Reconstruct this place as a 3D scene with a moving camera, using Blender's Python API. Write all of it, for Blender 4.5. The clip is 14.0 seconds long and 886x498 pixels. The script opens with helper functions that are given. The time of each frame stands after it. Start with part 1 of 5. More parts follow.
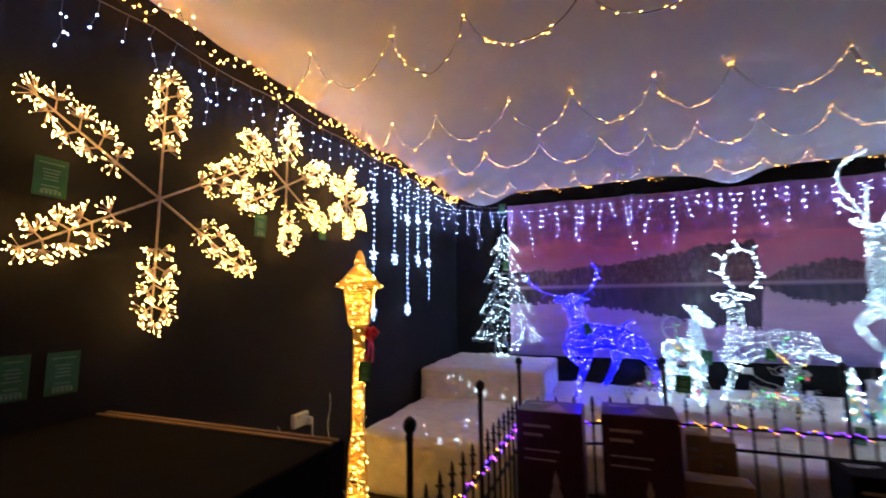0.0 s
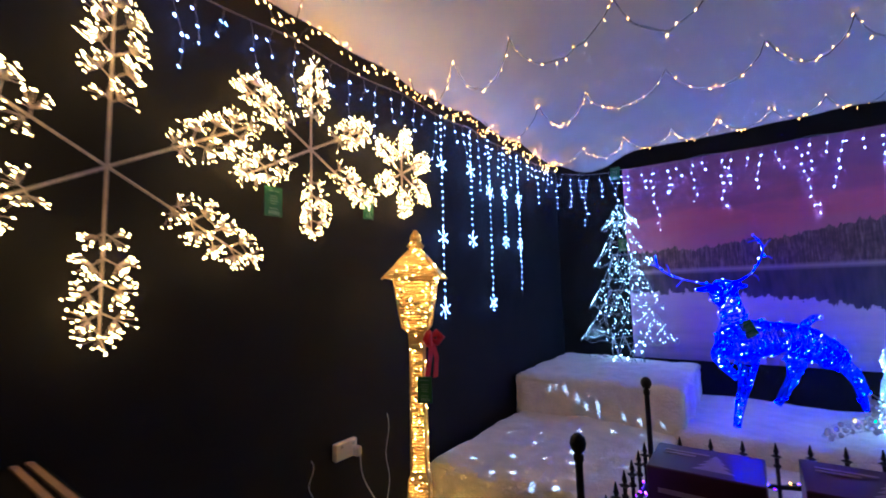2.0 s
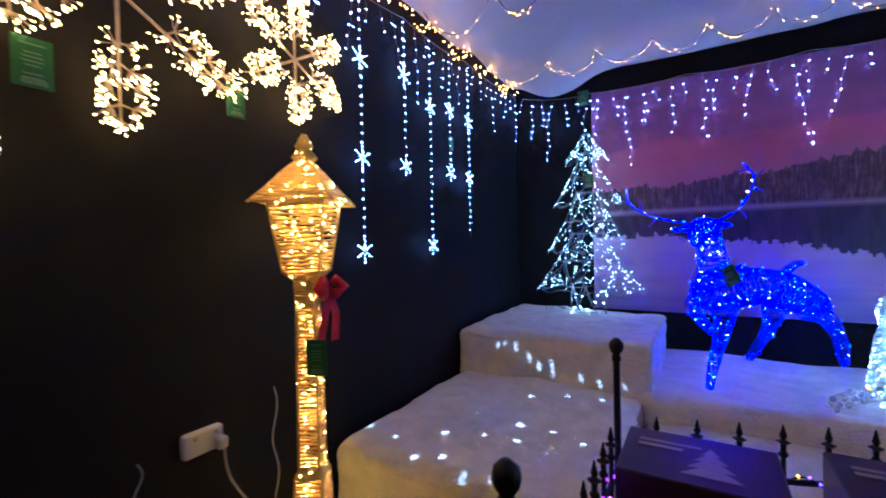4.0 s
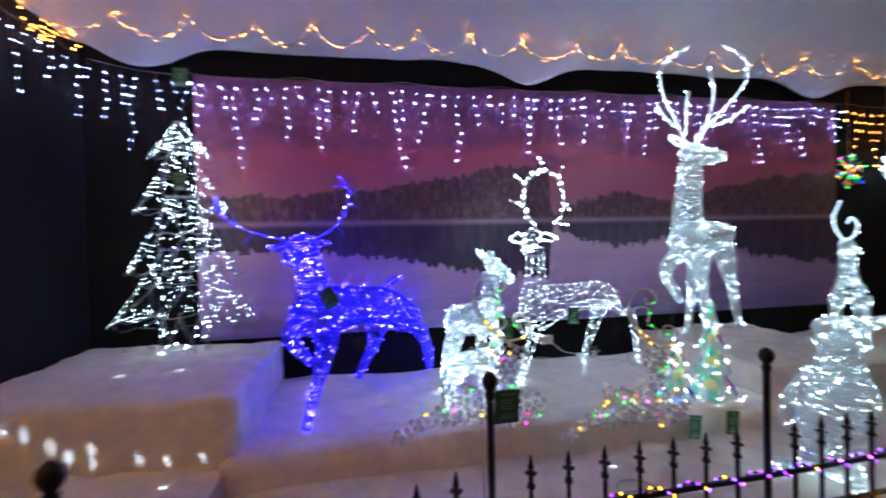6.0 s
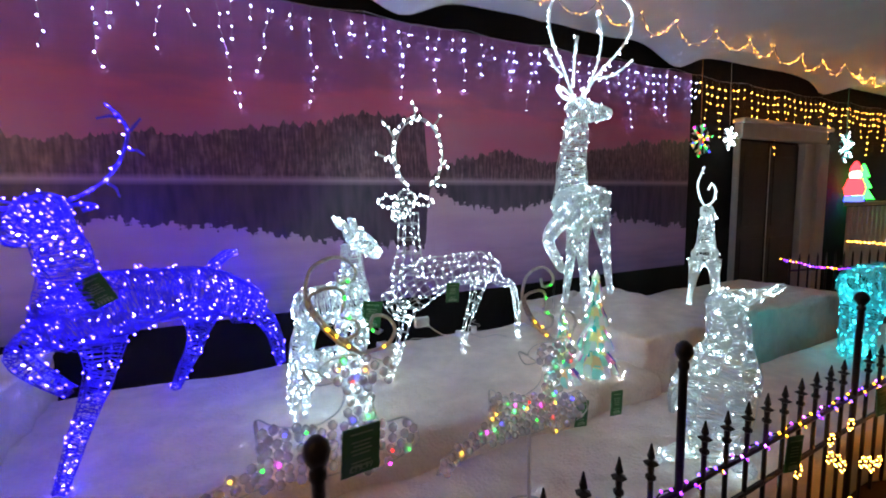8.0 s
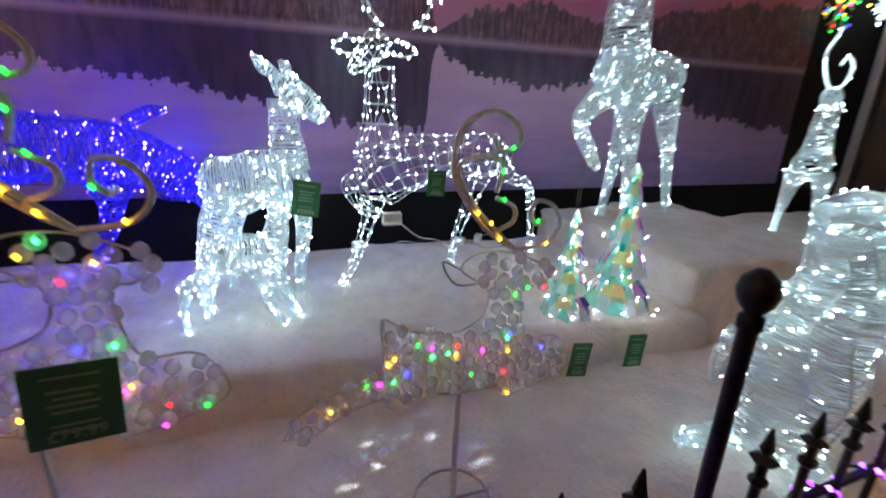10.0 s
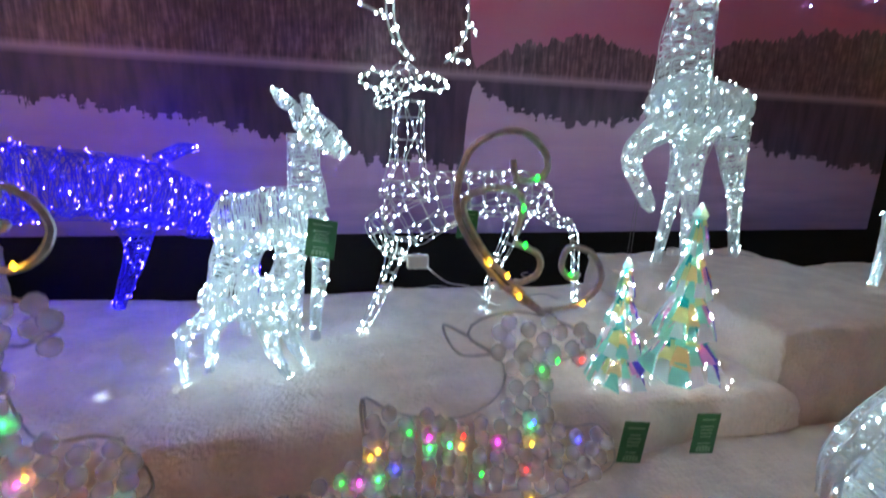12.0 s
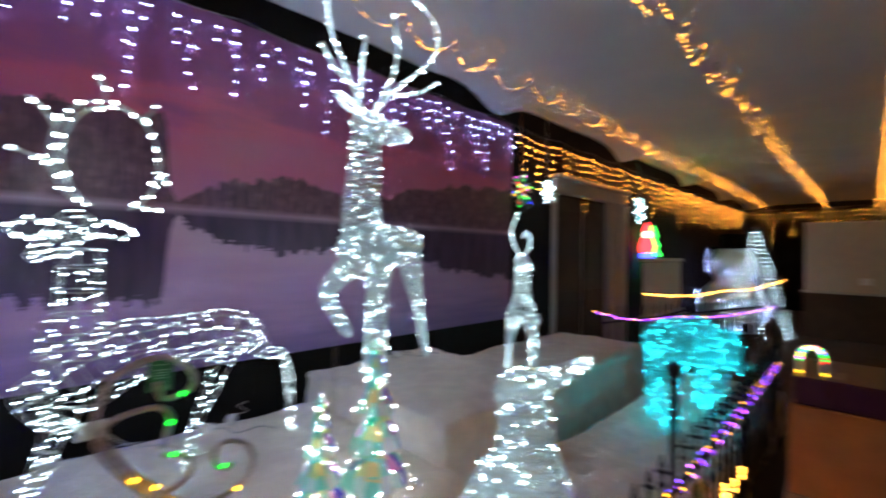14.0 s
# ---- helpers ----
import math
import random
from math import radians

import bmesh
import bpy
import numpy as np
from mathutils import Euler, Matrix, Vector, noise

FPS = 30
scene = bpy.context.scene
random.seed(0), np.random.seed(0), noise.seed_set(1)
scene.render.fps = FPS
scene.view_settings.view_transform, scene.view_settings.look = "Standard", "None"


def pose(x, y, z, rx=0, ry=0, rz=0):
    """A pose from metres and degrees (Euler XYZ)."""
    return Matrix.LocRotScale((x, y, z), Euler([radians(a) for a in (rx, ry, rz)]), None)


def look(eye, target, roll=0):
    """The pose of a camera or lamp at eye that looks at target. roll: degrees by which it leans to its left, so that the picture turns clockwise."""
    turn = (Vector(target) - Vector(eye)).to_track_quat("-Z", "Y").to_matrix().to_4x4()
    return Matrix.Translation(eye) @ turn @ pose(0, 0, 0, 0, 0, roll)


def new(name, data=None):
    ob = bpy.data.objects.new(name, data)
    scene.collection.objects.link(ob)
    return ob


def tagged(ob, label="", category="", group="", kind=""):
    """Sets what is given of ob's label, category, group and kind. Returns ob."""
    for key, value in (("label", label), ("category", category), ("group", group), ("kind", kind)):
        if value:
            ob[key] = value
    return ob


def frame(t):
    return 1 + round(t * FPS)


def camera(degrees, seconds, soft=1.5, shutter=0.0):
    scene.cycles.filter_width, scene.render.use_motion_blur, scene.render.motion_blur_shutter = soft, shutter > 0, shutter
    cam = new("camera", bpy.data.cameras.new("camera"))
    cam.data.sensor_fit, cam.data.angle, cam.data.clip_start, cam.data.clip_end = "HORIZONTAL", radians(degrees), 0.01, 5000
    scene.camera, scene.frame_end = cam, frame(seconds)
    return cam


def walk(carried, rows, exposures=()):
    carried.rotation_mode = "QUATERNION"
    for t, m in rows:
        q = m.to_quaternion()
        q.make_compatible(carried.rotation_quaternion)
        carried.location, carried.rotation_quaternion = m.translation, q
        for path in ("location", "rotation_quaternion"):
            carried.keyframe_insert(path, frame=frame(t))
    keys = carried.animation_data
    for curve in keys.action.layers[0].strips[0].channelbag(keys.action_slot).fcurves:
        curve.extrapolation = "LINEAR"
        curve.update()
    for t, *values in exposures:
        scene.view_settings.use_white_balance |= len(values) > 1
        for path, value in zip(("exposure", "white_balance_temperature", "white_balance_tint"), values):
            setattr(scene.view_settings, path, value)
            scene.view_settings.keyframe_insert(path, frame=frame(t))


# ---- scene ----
cam = camera(91.6, 14.0, soft=1.8, shutter=0.6)
METRES, EYE, TILT, LEAN, TURN = 4.6, 1.5, 0.0, 0.0, 21.0
ROWS = [
    (0.0, 0.0, 0.0, 0.0, 0.07, 6.88, 0.58),
    (0.5, -0.0051, 0.0535, 0.0066, 5.45, 8.08, 1.78),
    (1.0, 0.0075, 0.0914, 0.0121, 10.24, 8.76, 2.41),
    (1.5, 0.0285, 0.1339, 0.0162, 13.11, 8.01, 2.29),
    (2.0, 0.0325, 0.1934, 0.0078, 14.8, 5.47, 1.57),
    (4.5, 0.0569, 0.3807, -0.0129, 6.07, -2.13, -0.51),
    (5.0, 0.0832, 0.4085, -0.0126, -4.92, -0.94, 0.03),
    (5.5, 0.1326, 0.4425, -0.0035, -19.04, -0.22, 0.8),
    (6.0, 0.1667, 0.4642, -0.0027, -31.73, -0.79, 1.36),
    (6.5, 0.188, 0.4951, 0.0024, -40.8, -1.35, 1.73),
    (7.0, 0.2086, 0.5232, 0.0031, -47.38, -2.42, 1.9),
    (9.5, 0.3737, 0.5738, -0.0356, -45.07, -14.42, -1.16),
    (10.0, 0.4175, 0.5884, -0.0525, -39.16, -17.5, -1.87),
    (10.5, 0.4488, 0.6011, -0.0672, -35.06, -19.08, -2.08),
    (11.0, 0.457, 0.6127, -0.0832, -32.79, -19.49, -1.99),
    (11.5, 0.4581, 0.6125, -0.078, -31.71, -16.56, -1.67),
    (12.0, 0.4558, 0.6113, -0.0589, -32.75, -12.28, -1.56),
    (12.5, 0.4514, 0.6091, -0.0414, -35.41, -7.58, -1.48),
    (13.0, 0.4472, 0.6032, -0.0263, -41.09, -3.34, -1.38),
    (13.5, 0.4441, 0.5917, -0.0191, -50.21, -0.66, -1.19),
    (14.0, 0.4476, 0.5582, -0.0119, -66.0, 0.56, -0.89),
]
EXPOSURES = [(0.0, 0.7, 5600, 10), (1.0, 0.68, 5100, 10), (2.0, 0.6, 4300, 10), (5.0, 0.5, 4400, 10), (5.5, 0.5, 4900, 10), (6.2, 0.55, 6400, 14), (8.0, 0.55, 6700, 11), (12.0, 0.55, 6600, 9), (14.0, 0.5, 6600, 9)]
walk(cam, [(t, pose(0, 0, EYE, TILT, LEAN, TURN) @ pose(METRES * x, METRES * y, METRES * z, 90 + pitch, roll, yaw)) for t, x, y, z, yaw, pitch, roll in ROWS], EXPOSURES)

# ---- world: a closed tent at night, lit by its own LED displays ----
world = bpy.data.worlds.new("night")
scene.world = world
world.use_nodes = True
world.node_tree.nodes["Background"].inputs[0].default_value = (0.02, 0.025, 0.04, 1)
world.node_tree.nodes["Background"].inputs[1].default_value = 0.2

WHITE_LED, COOL_LED, BLUE_LED, WARM_LED, GOLD_LED, CYAN_LED, AMBER_LED = 27.0, 56.0, 92.0, 30.0, 34.0, 34.0, 22.0


# ---- geometry helpers ----
class Geo:
    """Collects vertices and faces for one mesh."""

    def __init__(self):
        self.v, self.f = [], []

    def add(self, verts, faces):
        n = len(self.v)
        self.v.extend(tuple(p) for p in verts)
        self.f.extend(tuple(i + n for i in f) for f in faces)

    def tube(self, pts, r, sides=4, closed=False):
        pts = [Vector(p) for p in pts]
        n = len(pts)
        rad = r if isinstance(r, (list, tuple)) else [r] * n
        verts, side = [], None
        for i, p in enumerate(pts):
            a = pts[(i - 1) % n] if closed or i else p
            b = pts[(i + 1) % n] if closed or i < n - 1 else p
            t = (b - a).normalized() if (b - a).length > 1e-9 else Vector((0, 0, 1))
            if side is None:
                ref = Vector((0, 0, 1)) if abs(t.z) < 0.9 else Vector((1, 0, 0))
                side = t.cross(ref)
            side = side - t * side.dot(t)
            if side.length < 1e-6:
                side = t.cross(Vector((0.3, 0.5, 0.8)))
            side.normalize()
            up = t.cross(side)
            for k in range(sides):
                w = 2 * math.pi * k / sides
                verts.append(p + rad[i] * (math.cos(w) * side + math.sin(w) * up))
        faces = []
        for i in range(n if closed else n - 1):
            for k in range(sides):
                a, b = i * sides + k, i * sides + (k + 1) % sides
                j = ((i + 1) % n) * sides
                faces.append((a, b, j + (k + 1) % sides, j + k))
        if not closed:
            faces.append(tuple(reversed(range(sides))))
            faces.append(tuple((n - 1) * sides + k for k in range(sides)))
        self.add(verts, faces)

    def bulb(self, p, r, long=1.3):
        x, y, z = p
        self.add([(x + r, y, z), (x, y + r, z), (x - r, y, z), (x, y - r, z), (x, y, z + r * long), (x, y, z - r * long)],
                 [(0, 1, 4), (1, 2, 4), (2, 3, 4), (3, 0, 4), (1, 0, 5), (2, 1, 5), (3, 2, 5), (0, 3, 5)])

    def box(self, lo, hi, bevel=0.0):
        (a, b, c), (d, e, f) = lo, hi
        if bevel <= 0:
            self.add([(a, b, c), (d, b, c), (d, e, c), (a, e, c), (a, b, f), (d, b, f), (d, e, f), (a, e, f)],
                     [(3, 2, 1, 0), (4, 5, 6, 7), (0, 1, 5, 4), (1, 2, 6, 5), (2, 3, 7, 6), (3, 0, 4, 7)])
            return
        k = bevel
        ring = lambda i, z: [(a + i, b, z), (d - i, b, z), (d, b + i, z), (d, e - i, z), (d - i, e, z), (a + i, e, z), (a, e - i, z), (a, b + i, z)]
        small = lambda z: [(a + k, b + k, z), (d - k, b + k, z), (d - k, b + k, z), (d - k, e - k, z), (d - k, e - k, z), (a + k, e - k, z), (a + k, e - k, z), (a + k, b + k, z)]
        v = [(a + k, b + k, c), (d - k, b + k, c), (d - k, e - k, c), (a + k, e - k, c)] + ring(k, c + k) + ring(k, f - k) + [(a + k, b + k, f), (d - k, b + k, f), (d - k, e - k, f), (a + k, e - k, f)]
        faces = [(3, 2, 1, 0), (20, 21, 22, 23)]
        for i in range(8):
            j = (i + 1) % 8
            faces.append((4 + i, 4 + j, 12 + j, 12 + i))
        for q in range(4):
            i, j = 2 * q, 2 * q + 1
            faces.append((q, (q + 1) % 4, 4 + j, 4 + i))
            faces.append((12 + i, 12 + j, 20 + (q + 1) % 4, 20 + q))
            n = (q + 1) % 4
            faces.append((n, 4 + (2 * n), 4 + j))
            faces.append((12 + j, 12 + 2 * n, 20 + n))
        self.add(v, faces)

    def lathe(self, centre, profile, sides=10):
        cx, cy, cz = centre
        v, faces = [], []
        for r, z in profile:
            for k in range(sides):
                w = 2 * math.pi * k / sides
                v.append((cx + r * math.cos(w), cy + r * math.sin(w), cz + z))
        for i in range(len(profile) - 1):
            for k in range(sides):
                faces.append((i * sides + k, i * sides + (k + 1) % sides, (i + 1) * sides + (k + 1) % sides, (i + 1) * sides + k))
        faces.append(tuple(reversed(range(sides))))
        faces.append(tuple((len(profile) - 1) * sides + k for k in range(sides)))
        self.add(v, faces)

    def mesh(self, name, material, smooth=False):
        me = bpy.data.meshes.new(name)
        me.from_pydata(self.v, [], self.f)
        me.materials.append(material)
        if smooth:
            me.polygons.foreach_set("use_smooth", [True] * len(me.polygons))
        me.update()
        return me


def part(name, geo, material, parent=None, label="", kind="", smooth=False):
    ob = new(name, geo.mesh(name, material, smooth))
    if parent is not None:
        ob.parent = parent
        ob.matrix_parent_inverse = parent_world(parent).inverted()
    return tagged(ob, label, kind=kind)


def parent_world(ob):
    m = ob.matrix_basis.copy()
    while ob.parent is not None:
        m = ob.parent.matrix_basis @ ob.matrix_parent_inverse @ m
        ob = ob.parent
    return m


def thing(name, place, label, category, group="", kind=""):
    ob = new(name)
    ob.empty_display_size = 0.1
    ob.location = place
    ob.matrix_basis = Matrix.Translation(place)
    return tagged(ob, label, category, group, kind)


def single(name, geo, material, label, category, group="", kind="", smooth=False):
    return tagged(new(name, geo.mesh(name, material, smooth)), label, category, group, kind)


def rnd(a, b):
    return random.uniform(a, b)


# ---- materials ----
def material(name):
    m = bpy.data.materials.new(name)
    m.use_nodes = True
    return m, m.node_tree.nodes, m.node_tree.links, m.node_tree.nodes["Principled BSDF"]


def surface(name, colour, rough=0.6, metal=0.0, vary=0.15, scale=8.0, fine=120.0, bump=0.15, transmission=0.0, ior=1.45, sheen=0.0):
    """A surface with stains at one scale, grain at another and fine relief."""
    m, n, l, b = material(name)
    co = n.new("ShaderNodeTexCoord")
    big, small = n.new("ShaderNodeTexNoise"), n.new("ShaderNodeTexNoise")
    big.inputs["Scale"].default_value, small.inputs["Scale"].default_value = scale, fine
    big.inputs["Detail"].default_value, small.inputs["Detail"].default_value = 5, 3
    for t in (big, small):
        l.new(co.outputs["Object"], t.inputs["Vector"])
    ad = n.new("ShaderNodeMath")
    ad.operation = "MULTIPLY_ADD"
    l.new(small.outputs["Fac"], ad.inputs[0])
    ad.inputs[1].default_value = 0.4
    l.new(big.outputs["Fac"], ad.inputs[2])
    ramp = n.new("ShaderNodeValToRGB")
    ramp.color_ramp.elements[0].position, ramp.color_ramp.elements[1].position = 0.45, 0.95
    ramp.color_ramp.elements[0].color = (*[c * (1 - vary) for c in colour], 1)
    ramp.color_ramp.elements[1].color = (*[min(1, c * (1 + vary)) for c in colour], 1)
    l.new(ad.outputs[0], ramp.inputs[0])
    l.new(ramp.outputs[0], b.inputs["Base Color"])
    b.inputs["Roughness"].default_value, b.inputs["Metallic"].default_value = rough, metal
    b.inputs["Transmission Weight"].default_value, b.inputs["IOR"].default_value = transmission, ior
    b.inputs["Sheen Weight"].default_value = sheen
    if bump:
        bp = n.new("ShaderNodeBump")
        bp.inputs["Strength"].default_value, bp.inputs["Distance"].default_value = bump, 0.02
        l.new(ad.outputs[0], bp.inputs["Height"])
        l.new(bp.outputs[0], b.inputs["Normal"])
    return m


def led(name, colour, strength, colours=None):
    """A glowing bulb; with colours, each bulb of a string takes one of them."""
    m, n, l, b = material(name)
    e = n.new("ShaderNodeEmission")
    e.inputs[0].default_value, e.inputs[1].default_value = (*colour, 1), strength
    geo = n.new("ShaderNodeNewGeometry")
    ramp = n.new("ShaderNodeValToRGB")
    ramp.color_ramp.interpolation = "CONSTANT"
    if colours:
        els = ramp.color_ramp.elements
        while len(els) < len(colours):
            els.new(0.5)
        for i, c in enumerate(colours):
            els[i].position, els[i].color = i / len(colours), (*c, 1)
        l.new(geo.outputs["Random Per Island"], ramp.inputs[0])
        l.new(ramp.outputs[0], e.inputs[0])
    mu = n.new("ShaderNodeMapRange")
    mu.inputs[3].default_value, mu.inputs[4].default_value = 0.45 * strength, 1.55 * strength
    l.new(geo.outputs["Random Per Island"], mu.inputs[0])
    l.new(mu.outputs[0], e.inputs[1])
    l.new(e.outputs[0], n["Material Output"].inputs[0])
    return m


def acrylic(name, colour, rough=0.2, clear=0.35):
    """Spun clear acrylic thread: part glass, part milky."""
    m, n, l, b = material(name)
    noise_ = n.new("ShaderNodeTexNoise")
    noise_.inputs["Scale"].default_value = 60
    mr = n.new("ShaderNodeMapRange")
    mr.inputs[3].default_value, mr.inputs[4].default_value = rough * 0.5, rough * 1.8
    l.new(noise_.outputs["Fac"], mr.inputs[0])
    l.new(mr.outputs[0], b.inputs["Roughness"])
    b.inputs["Base Color"].default_value = (*colour, 1)
    b.inputs["Specular IOR Level"].default_value = 0.8
    tl, tr, m1, m2 = n.new("ShaderNodeBsdfTranslucent"), n.new("ShaderNodeBsdfTransparent"), n.new("ShaderNodeMixShader"), n.new("ShaderNodeMixShader")
    tl.inputs[0].default_value = (*colour, 1)
    m1.inputs[0].default_value, m2.inputs[0].default_value = 0.4, clear
    l.new(b.outputs[0], m1.inputs[1])
    l.new(tl.outputs[0], m1.inputs[2])
    l.new(m1.outputs[0], m2.inputs[1])
    l.new(tr.outputs[0], m2.inputs[2])
    l.new(m2.outputs[0], n["Material Output"].inputs[0])
    return m


def print_material():
    """Printed lake view at dusk: banded sky, wooded shore, mist and the shore's reflection."""
    m, n, l, b = material("lake_print")
    co = n.new("ShaderNodeTexCoord")
    sep = n.new("ShaderNodeSeparateXYZ")
    l.new(co.outputs["Object"], sep.inputs[0])

    def math_(op, a, c=None, d=None):
        k = n.new("ShaderNodeMath")
        k.operation = op
        for i, s in enumerate((a, c, d)):
            if s is None:
                continue
            if isinstance(s, (int, float)):
                k.inputs[i].default_value = s
            else:
                l.new(s, k.inputs[i])
        return k.outputs[0]

    def noise_(vec, scale, detail=4):
        k = n.new("ShaderNodeTexNoise")
        k.inputs["Scale"].default_value, k.inputs["Detail"].default_value = scale, detail
        l.new(vec, k.inputs["Vector"])
        return k.outputs["Fac"]

    def ramp_(fac, stops):
        k = n.new("ShaderNodeValToRGB")
        els = k.color_ramp.elements
        while len(els) < len(stops):
            els.new(0.5)
        for i, (p, c) in enumerate(stops):
            els[i].position, els[i].color = p, (*c, 1)
        l.new(fac, k.inputs[0])
        return k.outputs[0]

    def mix_(fac, a, c):
        k = n.new("ShaderNodeMixRGB")
        l.new(fac, k.inputs[0])
        for i, s in ((1, a), (2, c)):
            if isinstance(s, tuple):
                k.inputs[i].default_value = (*s, 1)
            else:
                l.new(s, k.inputs[i])
        return k.outputs[0]

    def scaled(sx, sz):
        k = n.new("ShaderNodeMapping")
        k.inputs["Scale"].default_value = (sx, 1, sz)
        l.new(co.outputs["Object"], k.inputs[0])
        return k.outputs[0]

    x, z = sep.outputs[0], sep.outputs[2]
    shore = 1.665
    # height of the woods along x, in metres above the shore
    g = lambda h: (h, h, h)
    along = math_("DIVIDE", math_("ADD", x, 1.4), 6.2)
    wood = ramp_(along, [(0.0, g(.20)), (0.16, g(.22)), (0.23, g(.26)), (0.40, g(.42)), (0.479, g(.46)), (0.485, g(.02)), (0.53, g(.16)), (0.58, g(.22)), (0.66, g(.17)), (0.72, g(.19)), (0.82, g(.33)), (0.92, g(.40)), (1.0, g(.42))])
    tips = math_("MULTIPLY", math_("SUBTRACT", noise_(scaled(1, 0.15), 26, 5), 0.5), 0.16)
    crown = math_("MULTIPLY", math_("SUBTRACT", noise_(scaled(1, 0.05), 5, 3), 0.5), 0.12)
    top = math_("MAXIMUM", math_("ADD", math_("ADD", wood, tips), crown), 0.02)
    up = math_("SUBTRACT", z, shore)
    depth = math_("ABSOLUTE", up)
    above = math_("GREATER_THAN", up, 0.0)
    ripple = math_("MULTIPLY", math_("SUBTRACT", noise_(scaled(2.0, 9), 7, 4), 0.5), 0.10)
    stretch = math_("MULTIPLY", depth, 0.92)
    height = math_("ADD", stretch, math_("MULTIPLY", ripple, math_("SUBTRACT", 1.0, above)))
    in_wood = math_("LESS_THAN", height, top)
    clouds = noise_(scaled(0.7, 3.2), 2.3, 7)
    sky = ramp_(math_("ADD", math_("MULTIPLY", up, 0.72), math_("MULTIPLY", math_("SUBTRACT", clouds, 0.5), 0.55)),
                [(0.0, (.44, .19, .30)), (0.22, (.52, .16, .27)), (0.38, (.58, .13, .23)), (0.50, (.38, .11, .23)), (0.68, (.27, .10, .23)), (1.0, (.20, .075, .20))])
    trunks = noise_(scaled(1, 0.12), 60, 3)
    woods = ramp_(math_("ADD", math_("MULTIPLY", trunks, 0.7), math_("MULTIPLY", noise_(co.outputs["Object"], 22, 5), 0.4)), [(0.35, (.045, .023, .036)), (0.56, (.14, .072, .10)), (0.75, (.30, .17, .21))])
    land = mix_(in_wood, sky, woods)
    lake = ramp_(math_("ADD", math_("MULTIPLY", depth, 1.1), math_("MULTIPLY", math_("SUBTRACT", noise_(scaled(0.6, 5), 3, 6), 0.5), 0.5)),
                 [(0.0, (.60, .42, .54)), (0.25, (.56, .34, .52)), (0.6, (.44, .26, .48)), (1.0, (.20, .14, .33))])
    mirrored = mix_(in_wood, lake, ramp_(noise_(scaled(1, 0.2), 18, 4), [(0.3, (.045, .03, .06)), (0.7, (.11, .065, .12))]))
    pic = mix_(above, mirrored, land)
    mist = math_("MULTIPLY", math_("SUBTRACT", 1.0, math_("MINIMUM", math_("MULTIPLY", depth, 28.0), 1.0)), 0.7)
    pic = mix_(mist, pic, (.5, .33, .43))
    l.new(pic, b.inputs["Base Color"])
    b.inputs["Roughness"].default_value = 0.30
    bp = n.new("ShaderNodeBump")
    bp.inputs["Strength"].default_value, bp.inputs["Distance"].default_value = 0.25, 0.02
    l.new(noise_(scaled(3, 0.6), 2.2, 3), bp.inputs["Height"])
    l.new(bp.outputs[0], b.inputs["Normal"])
    return m


black_cloth = surface("black_drape", (0.006, 0.0059, 0.0065), 0.9, vary=0.4, scale=2.5, fine=300, bump=0.3)
tent_cloth = surface("white_tent_lining", (0.84, 0.83, 0.82), 0.75, vary=0.05, scale=1.5, fine=200, bump=0.06)
snow_cloth = surface("snow_fleece", (0.80, 0.75, 0.68), 0.95, vary=0.12, scale=9, fine=70, bump=0.9, sheen=0.3)
carpet = surface("brown_carpet", (0.075, 0.05, 0.035), 0.95, vary=0.25, scale=3, fine=250, bump=0.4)
iron = surface("black_iron", (0.012, 0.012, 0.013), 0.38, 0.3, vary=0.4, scale=20, bump=0.15)
cream = surface("cream_panel", (0.55, 0.47, 0.36), 0.7, vary=0.06)
white_paint = surface("white_paint", (0.50, 0.47, 0.43), 0.5, vary=0.08)
dark_door = surface("dark_door", (0.02, 0.014, 0.011), 0.5, vary=0.3)
lake_print = print_material()
tag_green = surface("green_tag", (0.035, 0.16, 0.055), 0.4, vary=0.15, scale=20, bump=0.03)
tag_pale = surface("tag_print", (0.22, 0.38, 0.22), 0.5, vary=0.1, bump=0)
clear_thread = acrylic("clear_acrylic", (0.92, 0.97, 0.98), 0.18, 0.15)
blue_thread = acrylic("blue_acrylic", (0.17, 0.13, 0.95), 0.2, 0.25)
cyan_thread = acrylic("cyan_acrylic", (0.35, 0.9, 0.92), 0.2, 0.25)
white_wire = surface("white_wire", (0.5, 0.51, 0.5), 0.45, vary=0.1, bump=0)
brown_wire = surface("pale_branch_wire", (0.55, 0.46, 0.40), 0.6, vary=0.2, scale=30, bump=0.1)
grey_wire = surface("thin_clear_cable", (0.20, 0.20, 0.21), 0.4, vary=0.1, bump=0)
tree_wire = surface("grey_tree_wire", (0.24, 0.25, 0.26), 0.4, vary=0.1, bump=0)
dark_wire = surface("dark_green_wire", (0.03, 0.035, 0.025), 0.5, vary=0.2, bump=0)
gold_wicker = surface("gold_wicker", (0.85, 0.60, 0.14), 0.35, 0.2, vary=0.25, scale=25, bump=0.2)
red_cloth = surface("red_ribbon", (0.72, 0.015, 0.018), 0.55, vary=0.15, scale=20)
carton_purple = surface("dark_purple_carton", (0.045, 0.012, 0.03), 0.3, vary=0.2, scale=6, bump=0.03)
carton_print = surface("carton_print", (0.35, 0.28, 0.3), 0.4, vary=0.2, scale=15, bump=0)
kraft = surface("kraft_card", (0.33, 0.21, 0.11), 0.8, vary=0.15, scale=8)
